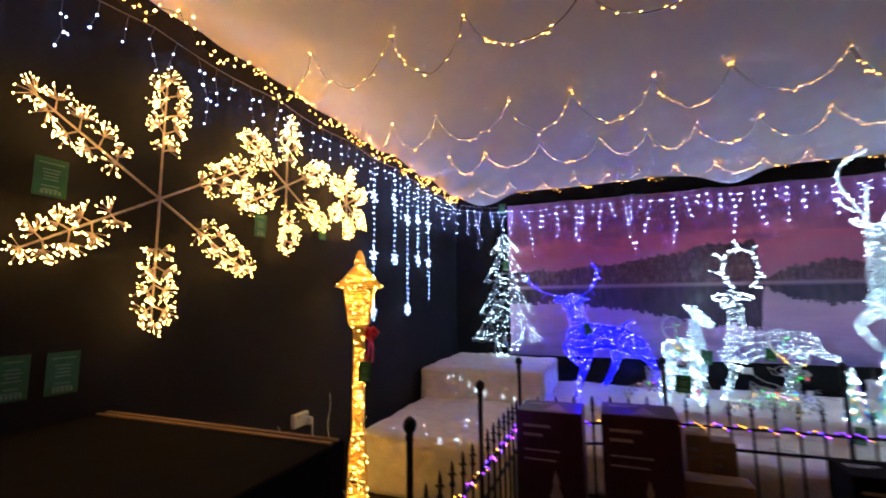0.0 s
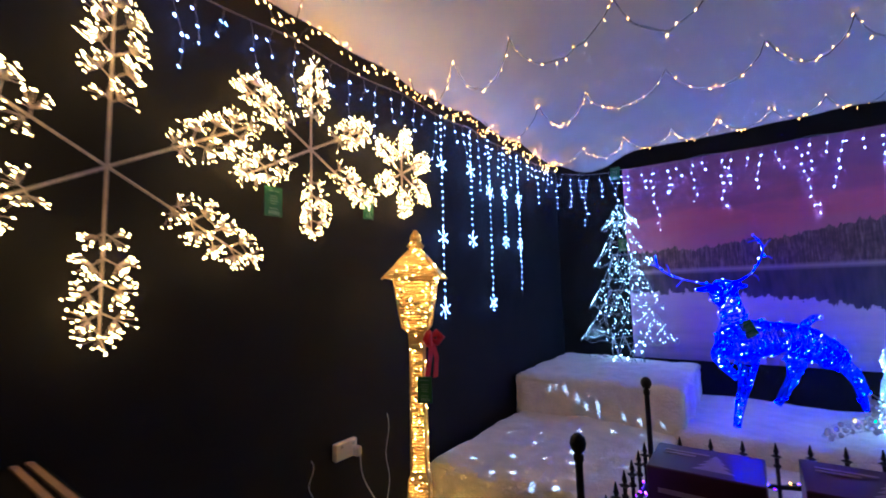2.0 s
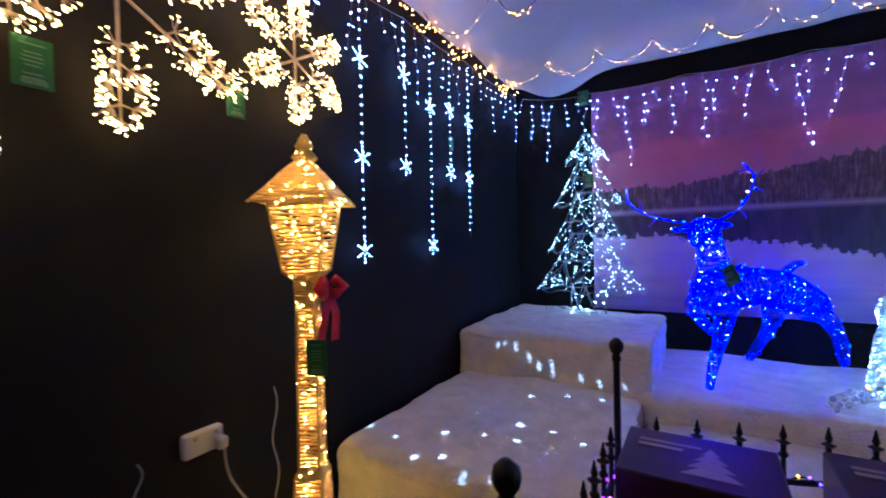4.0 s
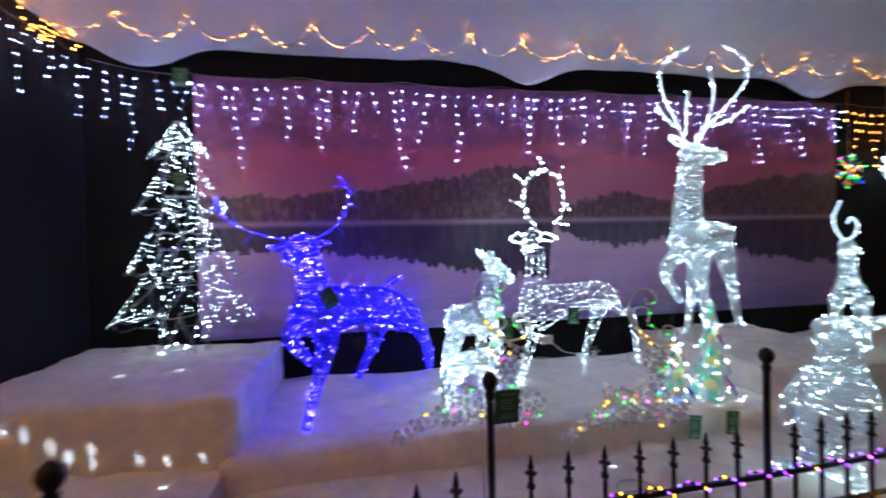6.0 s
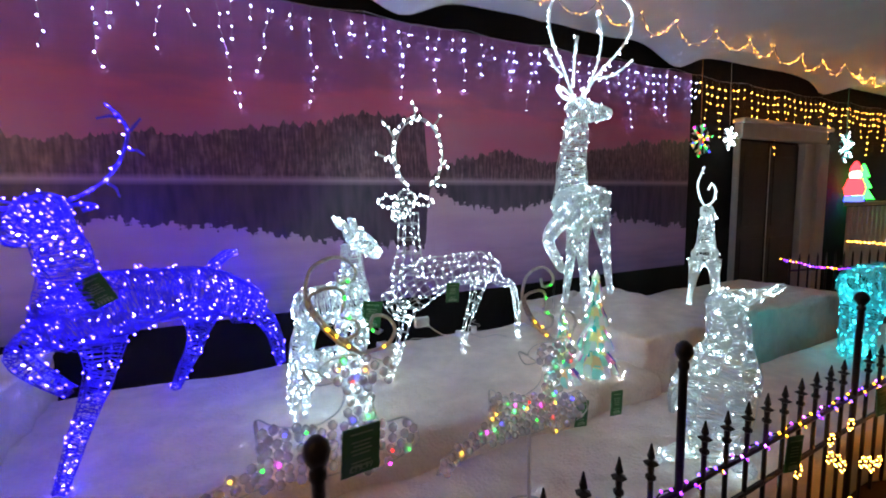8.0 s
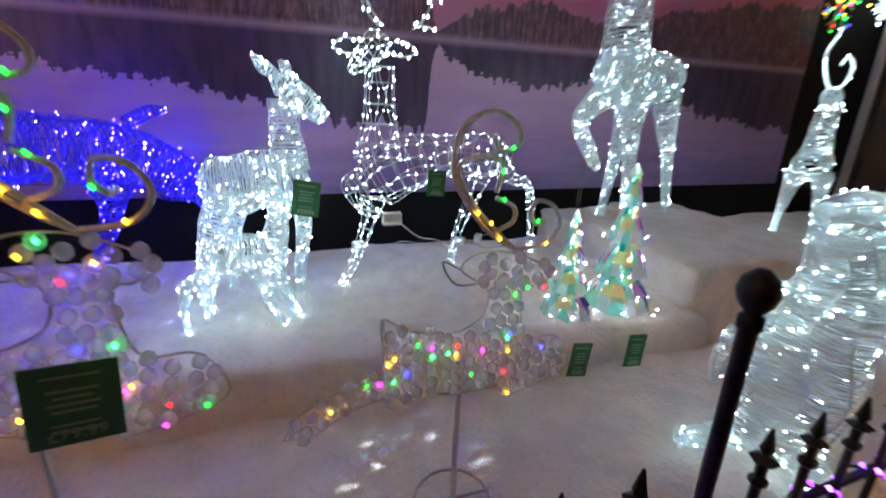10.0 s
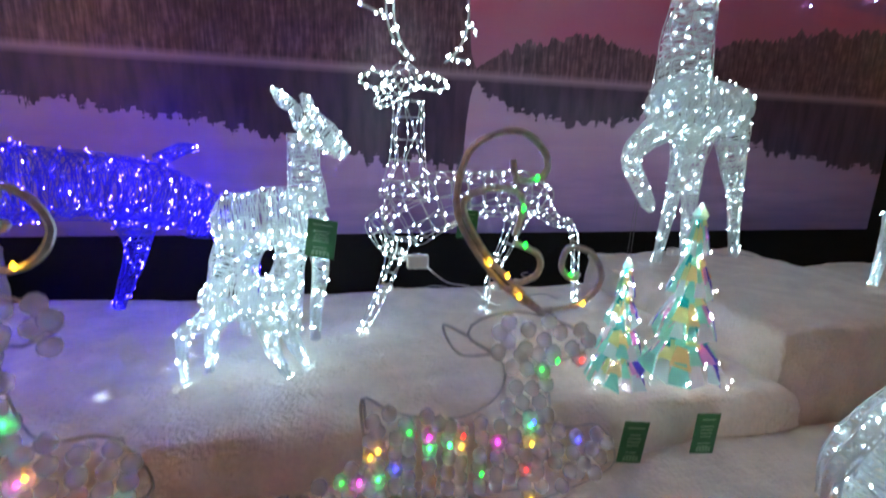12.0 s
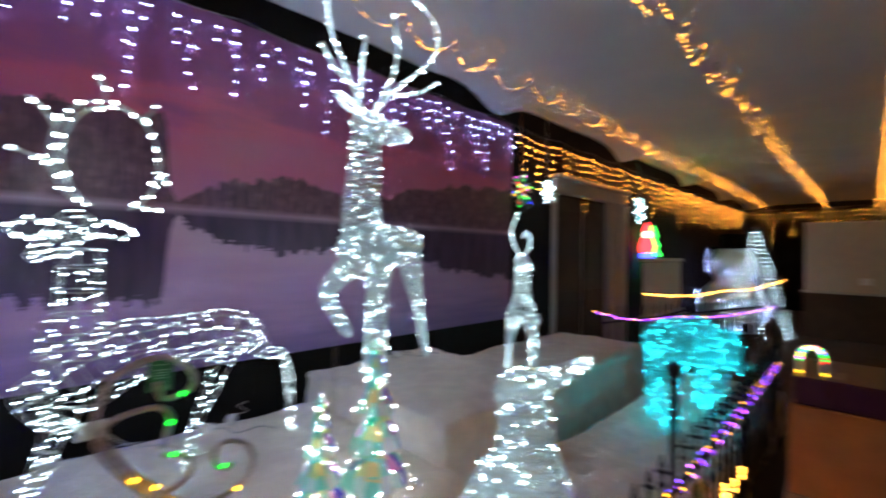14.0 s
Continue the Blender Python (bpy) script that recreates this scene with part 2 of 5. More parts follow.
orange_card = surface("orange_card", (0.42, 0.16, 0.04), 0.6, vary=0.2, scale=10, bump=0.05)
black_box = surface("black_carton", (0.006, 0.0056, 0.006), 0.95, vary=0.3)
black_box.node_tree.nodes["Principled BSDF"].inputs["Specular IOR Level"].default_value = 0.12
plastic = surface("white_plastic", (0.78, 0.78, 0.76), 0.3, vary=0.04, bump=0)
white_bulb = led("white_led", (0.64, 0.92, 1.0), WHITE_LED)
cool_bulb = led("cool_white_led", (0.38, 0.48, 1.0), COOL_LED)
blue_bulb = led("blue_led", (0.03, 0.02, 1.0), BLUE_LED, [(0.03, 0.018, 1.0), (0.02, 0.012, 1.0), (0.04, 0.025, 1.0), (0.02, 0.012, 1.0), (0.03, 0.018, 1.0), (0.15, 0.13, 0.7)])
strand_bulb = led("star_strand_led", (0.42, 0.56, 1.0), 24.0)
warm_bulb = led("warm_led", (1.0, 0.50, 0.09), WARM_LED)
gold_bulb = led("gold_led", (1.0, 0.54, 0.08), GOLD_LED)
amber_bulb = led("amber_led", (1.0, 0.36, 0.045), AMBER_LED)
cyan_bulb = led("cyan_led", (0.01, 0.72, 0.85), CYAN_LED)
colour_bulb = led("coloured_led", (1, 1, 1), 7.0, [(1, .015, .01), (.01, .8, .04), (.03, .03, 1), (1, .5, .02), (.8, .02, .6), (.02, .9, .12)])
rope_bulb = led("purple_gold_led", (1, 1, 1), 8.0, [(.35, .04, 1), (.22, .02, 1), (1, .38, .02), (.12, .04, 1), (.5, .08, .9)])

# ---- the tent: floor, walls, ceiling, printed backdrops ----
LEFT, BACK, FAR, NEAR, TOP = -2.04, 5.87, 16.5, -4.0, 3.15


def slab(name, lo, hi, mat, label):
    g = Geo()
    g.box(lo, hi)
    return single(name, g, mat, label, name.split("_")[0], kind="structure")


slab("floor", (LEFT - 0.2, NEAR - 0.2, -0.1), (FAR + 0.2, BACK + 0.2, 0), carpet, "dark brown carpet floor of the display tent")


def drape(name, a, b, mat, label, z1=TOP, fold=0.012, pitch=0.5):
    """A cloth-covered wall from a to b with soft upright creases, 0.1 m thick behind."""
    a, b = Vector((*a, 0)), Vector((*b, 0))
    d = b - a
    nrm = Vector((d.y, -d.x, 0)).normalized()
    nx, nz = int(d.length / 0.07), 22
    g = Geo()
    front = []
    for i in range(nx + 1):
        for k in range(nz + 1):
            s, z = d.length * i / nx, z1 * k / nz
            w = noise.noise(Vector((s / pitch, z * 0.35, len(name)))) * fold + noise.noise(Vector((s * 1.1, z * 1.2, 3))) * fold * 0.7
            front.append(a + d * (i / nx) + nrm * (-abs(w)) + Vector((0, 0, z)))
    st = nz + 1
    g.add(front, [(i * st + k, (i + 1) * st + k, (i + 1) * st + k + 1, i * st + k + 1) for i in range(nx) for k in range(nz)])
    back = [a - nrm * 0.1, b - nrm * 0.1, b - nrm * 0.1 + Vector((0, 0, z1)), a - nrm * 0.1 + Vector((0, 0, z1))]
    g.add(back, [(0, 1, 2, 3)])
    return single(name, g, mat, label, "wall", kind="structure", smooth=True)


drape("wall_west", (LEFT, NEAR), (LEFT, BACK), black_cloth, "black cloth wall with soft creases")
drape("wall_north", (LEFT, BACK), (FAR, BACK), black_cloth, "black cloth wall behind the printed lake")
drape("wall_east", (FAR, BACK), (FAR, NEAR), black_cloth, "dark cloth wall at the far end")
drape("wall_south", (FAR, NEAR), (LEFT, NEAR), black_cloth, "dark cloth wall opposite the display")


def build_ceiling():
    """White lining sagging between seams that run across the tent, gathered at the back edge."""
    xs = np.arange(LEFT, FAR + 0.05, 0.09)
    ys = np.arange(NEAR, BACK - 0.02, 0.11)
    g = Geo()
    v = []
    for x in xs:
        ph = ((x - 1.41) / 2.97) % 1.0
        seam = math.exp(-((min(ph, 1 - ph) * 2.97) / 0.30) ** 2)
        for y in ys:
            edge = math.exp(-((BACK - y) / 0.55) ** 2)
            z = 2.985 - 0.15 * seam * edge - 0.012 * seam
            z += 0.03 * abs(noise.noise(Vector((x * 1.9 + y * 1.1, y * 0.35 - x * 0.2, 11)))) + 0.018 * noise.noise(Vector((x * 0.6 + y * 0.5, y * 0.9 - x * 0.3, 1))) + 0.010 * noise.noise(Vector((x * 1.4 - y * 0.4, y * 0.35 + x, 7)))
            west = math.exp(-((x - LEFT) / 0.8) ** 2)
            z += west * 0.05 * noise.noise(Vector(((x + y) * 3.0, (y - x) * 0.6, 4)))
            v.append((x, y, z))
    st = len(ys)
    g.add(v, [(i * st + k + 1, (i + 1) * st + k + 1, (i + 1) * st + k, i * st + k) for i in range(len(xs) - 1) for k in range(st - 1)])
    single("ceiling", g, tent_cloth, "white fabric tent lining with seams and folds", "ceiling", kind="structure", smooth=True)
    slab("roof", (LEFT - 0.2, NEAR - 0.2, TOP), (FAR + 0.2, BACK + 0.2, TOP + 0.08), black_cloth, "dark tent roof above the lining")


build_ceiling()


def backdrop(name, x0, x1, y, label):
    g = Geo()
    nx, nz = int((x1 - x0) / 0.06), 26
    z0, z1 = 0.78, 2.80
    v = []
    for i in range(nx + 1):
        for k in range(nz + 1):
            x, z = x0 + (x1 - x0) * i / nx, z0 + (z1 - z0) * k / nz
            v.append((x, y - abs(0.012 * noise.noise(Vector((x * 1.3, z * 0.8, 5)))), z))
    st = nz + 1
    g.add(v, [(i * st + k, (i + 1) * st + k, (i + 1) * st + k + 1, i * st + k + 1) for i in range(nx) for k in range(nz)])
    g.add([(x0, y + 0.004, z0), (x1, y + 0.004, z0), (x1, y + 0.004, z1), (x0, y + 0.004, z1)], [(3, 2, 1, 0)])
    return single(name, g, lake_print, label, "backdrop", "printed backdrops", smooth=True)


backdrop("printed_backdrop", -1.27, 1.58, BACK - 0.035, "printed vinyl backdrop of a lake at pink dusk")
backdrop("printed_backdrop", 1.52, 4.68, BACK - 0.05, "printed vinyl backdrop of a misty lake and island")


# ---- platforms under snow fleece ----
def fleece(lo, hi, label, r=0.07, seed=0):
    bm = bmesh.new()
    bmesh.ops.create_cube(bm, size=1)
    bmesh.ops.subdivide_edges(bm, edges=bm.edges[:], cuts=46, use_grid_fill=True)
    lo, hi = Vector(lo), Vector(hi)
    mid, half = (lo + hi) / 2, (hi - lo) / 2
    for v in bm.verts:
        p = Vector((v.co.x * 2 * half.x, v.co.y * 2 * half.y, v.co.z * 2 * half.z))
        inner = Vector([max(-half[i] + r, min(half[i] - r, p[i])) for i in range(3)])
        d = p - inner
        if d.length > 1e-6:
            p = inner + d.normalized() * min(r, d.length)
        w = p + mid
        out = Vector((p.x / half.x, p.y / half.y, p.z / half.z))
        side = max(abs(out.x), abs(out.y)) > 0.9 and out.z < 0.9
        n1 = noise.noise(w * 2.1 + Vector((seed, 0, 0)))
        fold = noise.noise(Vector((w.x * 7 + seed, w.y * 7, w.z * 1.2)))
        if side:
            down = 1 - max(0, (w.z - lo.z) / (hi.z - lo.z))
            p += Vector((out.x if abs(out.x) > 0.9 else 0, out.y if abs(out.y) > 0.9 else 0, 0)) * (0.04 * fold * (0.4 + down) + 0.02 * n1 + 0.008 * noise.noise(w * 12))
        elif out.z > 0.5:
            p.z += 0.02 * n1 + 0.014 * noise.noise(w * 5) + 0.006 * noise.noise(w * 14) + 0.016 * abs(noise.noise(Vector((w.x * 3 + w.y * 6, w.y * 2 - w.x * 5, seed))))
        v.co = p + mid
    me = bpy.data.meshes.new("snow_platform")
    bm.to_mesh(me)
    bm.free()
    me.materials.append(snow_cloth)
    me.polygons.foreach_set("use_smooth", [True] * len(me.polygons))
    return tagged(new("snow_platform", me), label, "display platform", "fleece-covered platforms")


fleece((-2.0, 4.46, 0), (-0.65, 5.76, 0.78), "raised white fleece-covered platform under the wire tree", r=0.05, seed=1)
fleece((-1.98, 3.12, 0), (-0.68, 4.90, 0.46), "low white fleece-covered platform before a raised one", seed=2)
fleece((-0.76, 4.38, 0), (2.42, 5.70, 0.50), "long white fleece-covered platform carrying lit reindeer", r=0.09, seed=3)
fleece((-0.68, 3.66, 0), (5.6, 4.45, 0.36), "lowest white fleece-covered step behind the fence", seed=4)
fleece((2.36, 4.46, 0), (3.42, 5.74, 0.67), "raised white fleece-covered platform under the tall reindeer", r=0.03, seed=5)
fleece((3.38, 4.72, 0), (5.5, 5.66, 0.58), "white fleece-covered platform near the doorway", seed=6)


# ---- lit figures ----
def resample(path, n):
    pts = [Vector(p[:3]) for p in path]
    rad = [(p[3], p[4] if len(p) > 4 else p[3]) for p in path]
    cum = [0.0]
    for a, b in zip(pts, pts[1:]):
        cum.append(cum[-1] + (b - a).length)
    out = []
    for i in range(n + 1):
        s = cum[-1] * i / n
        k = max(j for j in range(len(pts) - 1) if cum[j] <= s + 1e-9)
        f = (s - cum[k]) / max(1e-9, cum[k + 1] - cum[k])
        p0, p3 = pts[max(0, k - 1)], pts[min(len(pts) - 1, k + 2)]
        p1, p2 = pts[k], pts[k + 1]
        c = 0.5 * ((2 * p1) + (p2 - p0) * f + (2 * p0 - 5 * p1 + 4 * p2 - p3) * f * f + (3 * p1 - p0 - 3 * p2 + p3) * f ** 3)
        g = f * f * (3 - 2 * f)
        out.append((c, rad[k][0] * (1 - g) + rad[k + 1][0] * g, rad[k][1] * (1 - g) + rad[k + 1][1] * g))
    return out, cum[-1]


def skin(path):
    rows, length = resample(path, 60)

    def at(u, w):
        i = min(59.999, max(0, u * 60))
        k, f = int(i), i - int(i)
        (c0, a0, b0), (c1, a1, b1) = rows[k], rows[k + 1]
        t = (rows[min(60, k + 2)][0] - rows[max(0, k - 1)][0]).normalized()
        ref = Vector((0, 1, 0))
        if abs(t.y) > 0.9:
            ref = Vector((0, 0, 1))
        nrm = ref.cross(t).normalized()
        sid = t.cross(nrm)
        c = c0.lerp(c1, f)
        return c + sid * (math.cos(w) * (a0 * (1 - f) + a1 * f)) + nrm * (math.sin(w) * (b0 * (1 - f) + b1 * f))
    return at, length


def limb(name, path, parent, thread, bulb, wraps=60, lines=7, bulbs=160, thick=0.0021, r=0.0033, label="", loose=0.05):
    """A wire-and-thread limb round a path of points with radii, with its LEDs as a string on it. wraps and bulbs are per metre."""
    at, length = skin(path)
    g, b = Geo(), Geo()
    for sign, k in ((1, wraps * 1.2), (-1, wraps * 0.8)):
        turns = max(2, k * length)
        n = int(turns * 9)
        ph = rnd(0, 6)
        pts = []
        for i in range(n + 1):
            u = i / n
            w = sign * 2 * math.pi * turns * u + ph
            p = at(min(1, max(0, u + rnd(-1, 1) * loose * 0.3)), w)
            c = at(u, w + math.pi)
            pts.append(p + (c - p) * rnd(0, loose * 1.6))
        g.tube(pts, thick, 3)
    for k in range(lines):
        w = 2 * math.pi * k / max(1, lines)
        g.tube([at(i / 14, w + 0.2 * math.sin(i)) for i in range(15)], thick * 1.25, 3)
    for i in range(int(0.36 * bulbs * length)):
        u, w = rnd(0, 1), rnd(0, 2 * math.pi)
        p, c = at(u, w), at(u, w + math.pi)
        p = p + (p - c).normalized() * 0.004 if i % 2 else p.lerp(c, rnd(0.04, 0.3))
        b.bulb(p, r * rnd(0.8, 1.25))
    ob = part(name, g, thread, parent, label)
    part("led_string", b, bulb, ob, kind="stuff")
    return ob


def rings(path, parent, thread, bulb, name="body", count=10, lines=10, step=0.06, thick=0.0022, r=0.0031, label=""):
    """An open wire cage limb: hoops and long wires, with LEDs spaced along the wires."""
    at, length = skin(path)
    g, b = Geo(), Geo()
    for i in range(count + 1):
        g.tube([at(i / count, 2 * math.pi * k / 16) for k in range(16)], thick, 3, closed=True)
    for k in range(lines):
        tw = rnd(-0.3, 0.3)
        pts = [at(i / 20, 2 * math.pi * k / lines + tw * math.sin(i * 0.6)) for i in range(21)]
        g.tube(pts, thick, 3)
        n = max(2, int(length / step))
        for i in range(n):
            u = (i + rnd(0.1, 0.9)) / n
            b.bulb(at(u, 2 * math.pi * k / lines + tw * math.sin(u * 12)), r * rnd(0.8, 1.2))
    ob = part(name, g, thread, parent, label)
    part("led_string", b, bulb, ob, kind="stuff")
    return ob


def rod(name, pts, parent, mat, bulb, r=0.005, step=0.04, br=0.006, spread=0.008, smooth_n=0):
    """A bent rod with LEDs along it, for antlers, ears and curls."""
    rows, length = resample([(*p, 0, 0) for p in pts], smooth_n or max(6, len(pts) * 5))
    line = [c for c, _, _ in rows]
    g, b = Geo(), Geo()
    g.tube(line, r, 5)
    for i in range(max(1, int(length / step))):
        u = (i + 0.5) / max(1, int(length / step)) * (len(line) - 1)
        k = int(u)
        p = line[k].lerp(line[min(k + 1, len(line) - 1)], u - k)
        b.bulb(p + Vector((rnd(-1, 1), rnd(-1, 1), rnd(-1, 1))) * spread, br * rnd(0.8, 1.2))
    ob = part(name, g, mat, parent)
    part("led_string", b, bulb, ob, kind="stuff")
    return ob


def tag_card(place, turn, size, label, tilt=0.0, group="price tags", price=""):
    """A green price card with pale unreadable print, facing -y before its turn."""
    w, h = size
    t = thing("price_tag", place, label, "price tag", group)
    g = Geo()
    g.box((-w / 2, -0.0015, -h / 2), (w / 2, 0.0015, h / 2))
    bars = Geo()
    for i in range(9):
        bw = w * (0.28 if i else 0.38) * rnd(0.7, 1)
        z = h * (0.36 - 0.085 * i)
        if i in (1, 6):
            continue
        bars.box((-bw, -0.0032, z - h * 0.014), (bw, -0.002, z + h * 0.014))
    big = Geo()
    if price:
        font = bpy.data.curves.new("price", "FONT")
        font.body, font.size, font.align_x, font.extrude = price, h * 0.2, "CENTER", 0.0006
        ob = bpy.data.objects.new("price", font)
        me = bpy.data.meshes.new_from_object(ob)
        big.add([(v.co.x, -0.0032 - v.co.z, v.co.y - h * 0.42) for v in me.vertices], [tuple(p.vertices) for p in me.polygons])
        bpy.data.objects.remove(ob)
        bpy.data.meshes.remove(me)
        bpy.data.curves.remove(font)
    for i in range(0 if price else 5):
        x = -w * 0.28 + i * w * 0.13
        big.box((x, -0.0034, -h * 0.44), (x + w * 0.09, -0.002, -h * 0.34))
    m = Matrix.Translation(place) @ pose(0, 0, 0, 0, tilt, turn)
    for nm, gg, mm, lb in (("card", g, tag_green, ""), ("print", bars, tag_pale, "pale lines of print"), ("price", big, tag_pale, "pale price")):
        gg.v = [tuple(m @ Vector(p)) for p in gg.v]
        part(nm, gg, mm, t, lb)
    return t


# ---- reindeer and other lit animals on the platforms ----
def blue_reindeer():
    d = thing("reindeer_figure", (-0.1, 5.1, 0.5), "blue LED acrylic reindeer prancing on the snow platform", "light figure", "lit reindeer")
    kw = dict(parent=d, thread=blue_thread, bulb=blue_bulb, wraps=70, r=.0034)
    limb("body", [(-0.41, 4.76, 1.07, .04), (-0.36, 4.85, 1.08, .12, .13), (-0.24, 5.0, 1.10, .155, .15), (-0.08, 5.2, 1.09, .14, .13), (0.10, 5.42, 1.04, .155, .14), (0.26, 5.54, 0.96, .12, .11), (0.37, 5.59, 0.89, .04)], bulbs=520, **kw)
    limb("neck", [(-0.34, 4.86, 1.10, .125, .12), (-0.33, 4.85, 1.28, .09), (-0.355, 4.81, 1.43, .075), (-0.36, 4.80, 1.51, .065)], bulbs=480, **kw)
    limb("head", [(-0.31, 4.85, 1.49, .04), (-0.37, 4.80, 1.49, .08, .07), (-0.41, 4.72, 1.44, .056), (-0.415, 4.66, 1.39, .026)], bulbs=560, **kw)
    limb("front_leg", [(-0.27, 4.95, 0.97, .085), (-0.28, 4.90, 0.83, .052), (-0.32, 4.78, 0.69, .034), (-0.36, 4.63, 0.52, .022)], bulbs=240, **kw)
    limb("front_leg", [(-0.37, 4.81, 1.06, .075), (-0.45, 4.72, 1.01, .04), (-0.40, 4.72, 0.92, .034), (-0.33, 4.74, 0.84, .026)], bulbs=260, **kw)
    limb("hind_leg", [(0.06, 5.40, 0.97, .10), (0.02, 5.45, 0.77, .044), (-0.04, 5.47, 0.64, .034), (-0.10, 5.50, 0.51, .024)], bulbs=200, **kw)
    limb("hind_leg", [(0.24, 5.55, 0.92, .10), (0.37, 5.60, 0.83, .056), (0.44, 5.62, 0.67, .042), (0.46, 5.62, 0.51, .028)], bulbs=180, **kw)
    limb("tail", [(0.12, 5.50, 1.17, .03), (0.19, 5.58, 1.22, .028), (0.25, 5.62, 1.235, .012)], bulbs=150, **kw)
    racks = (([(-0.32, 4.85, 1.52), (-0.22, 4.85, 1.58), (-0.15, 4.85, 1.66), (-0.11, 4.85, 1.77), (-0.12, 4.85, 1.83), (-0.17, 4.85, 1.89)],
              (((-0.18, 1.59), (-0.15, 1.54)), ((-0.11, 1.72), (-0.06, 1.70)), ((-0.10, 1.79), (-0.06, 1.84)), ((-0.13, 1.84), (-0.20, 1.83)))),
             ([(-0.42, 4.85, 1.51), (-0.54, 4.85, 1.54), (-0.64, 4.85, 1.57), (-0.74, 4.85, 1.61), (-0.82, 4.85, 1.68), (-0.84, 4.85, 1.78)],
              (((-0.64, 1.57), (-0.70, 1.51)), ((-0.74, 1.61), (-0.76, 1.70)), ((-0.81, 1.67), (-0.89, 1.70)))))
    for a, tines in racks:
        an = rod("antler", a, d, blue_thread, blue_bulb, 0.007, 0.03, 0.0036, 0.012)
        for (x0, z0), (x1, z1) in tines:
            g = Geo()
            p, q = Vector((x0, 4.85, z0)), Vector((x1, 4.84, z1))
            g.tube([p, p.lerp(q, 0.5) + Vector((0.006, 0, 0.008)), q], [.007, .006, .004], 5)
            part("tine", g, blue_thread, an)
    rod("ear", [(-0.42, 4.80, 1.51), (-0.49, 4.80, 1.50), (-0.56, 4.80, 1.485), (-0.50, 4.80, 1.475), (-0.43, 4.80, 1.49)], d, blue_thread, blue_bulb, 0.008, 0.03, 0.0036)
    rod("ear", [(-0.32, 4.85, 1.51), (-0.25, 4.85, 1.515), (-0.23, 4.85, 1.505), (-0.27, 4.85, 1.49)], d, blue_thread, blue_bulb, 0.008, 0.03, 0.0036)
    tag_card((-0.24, 4.80, 1.19), 8, (0.085, 0.12), "green price tag hung on the blue reindeer", tilt=-25)


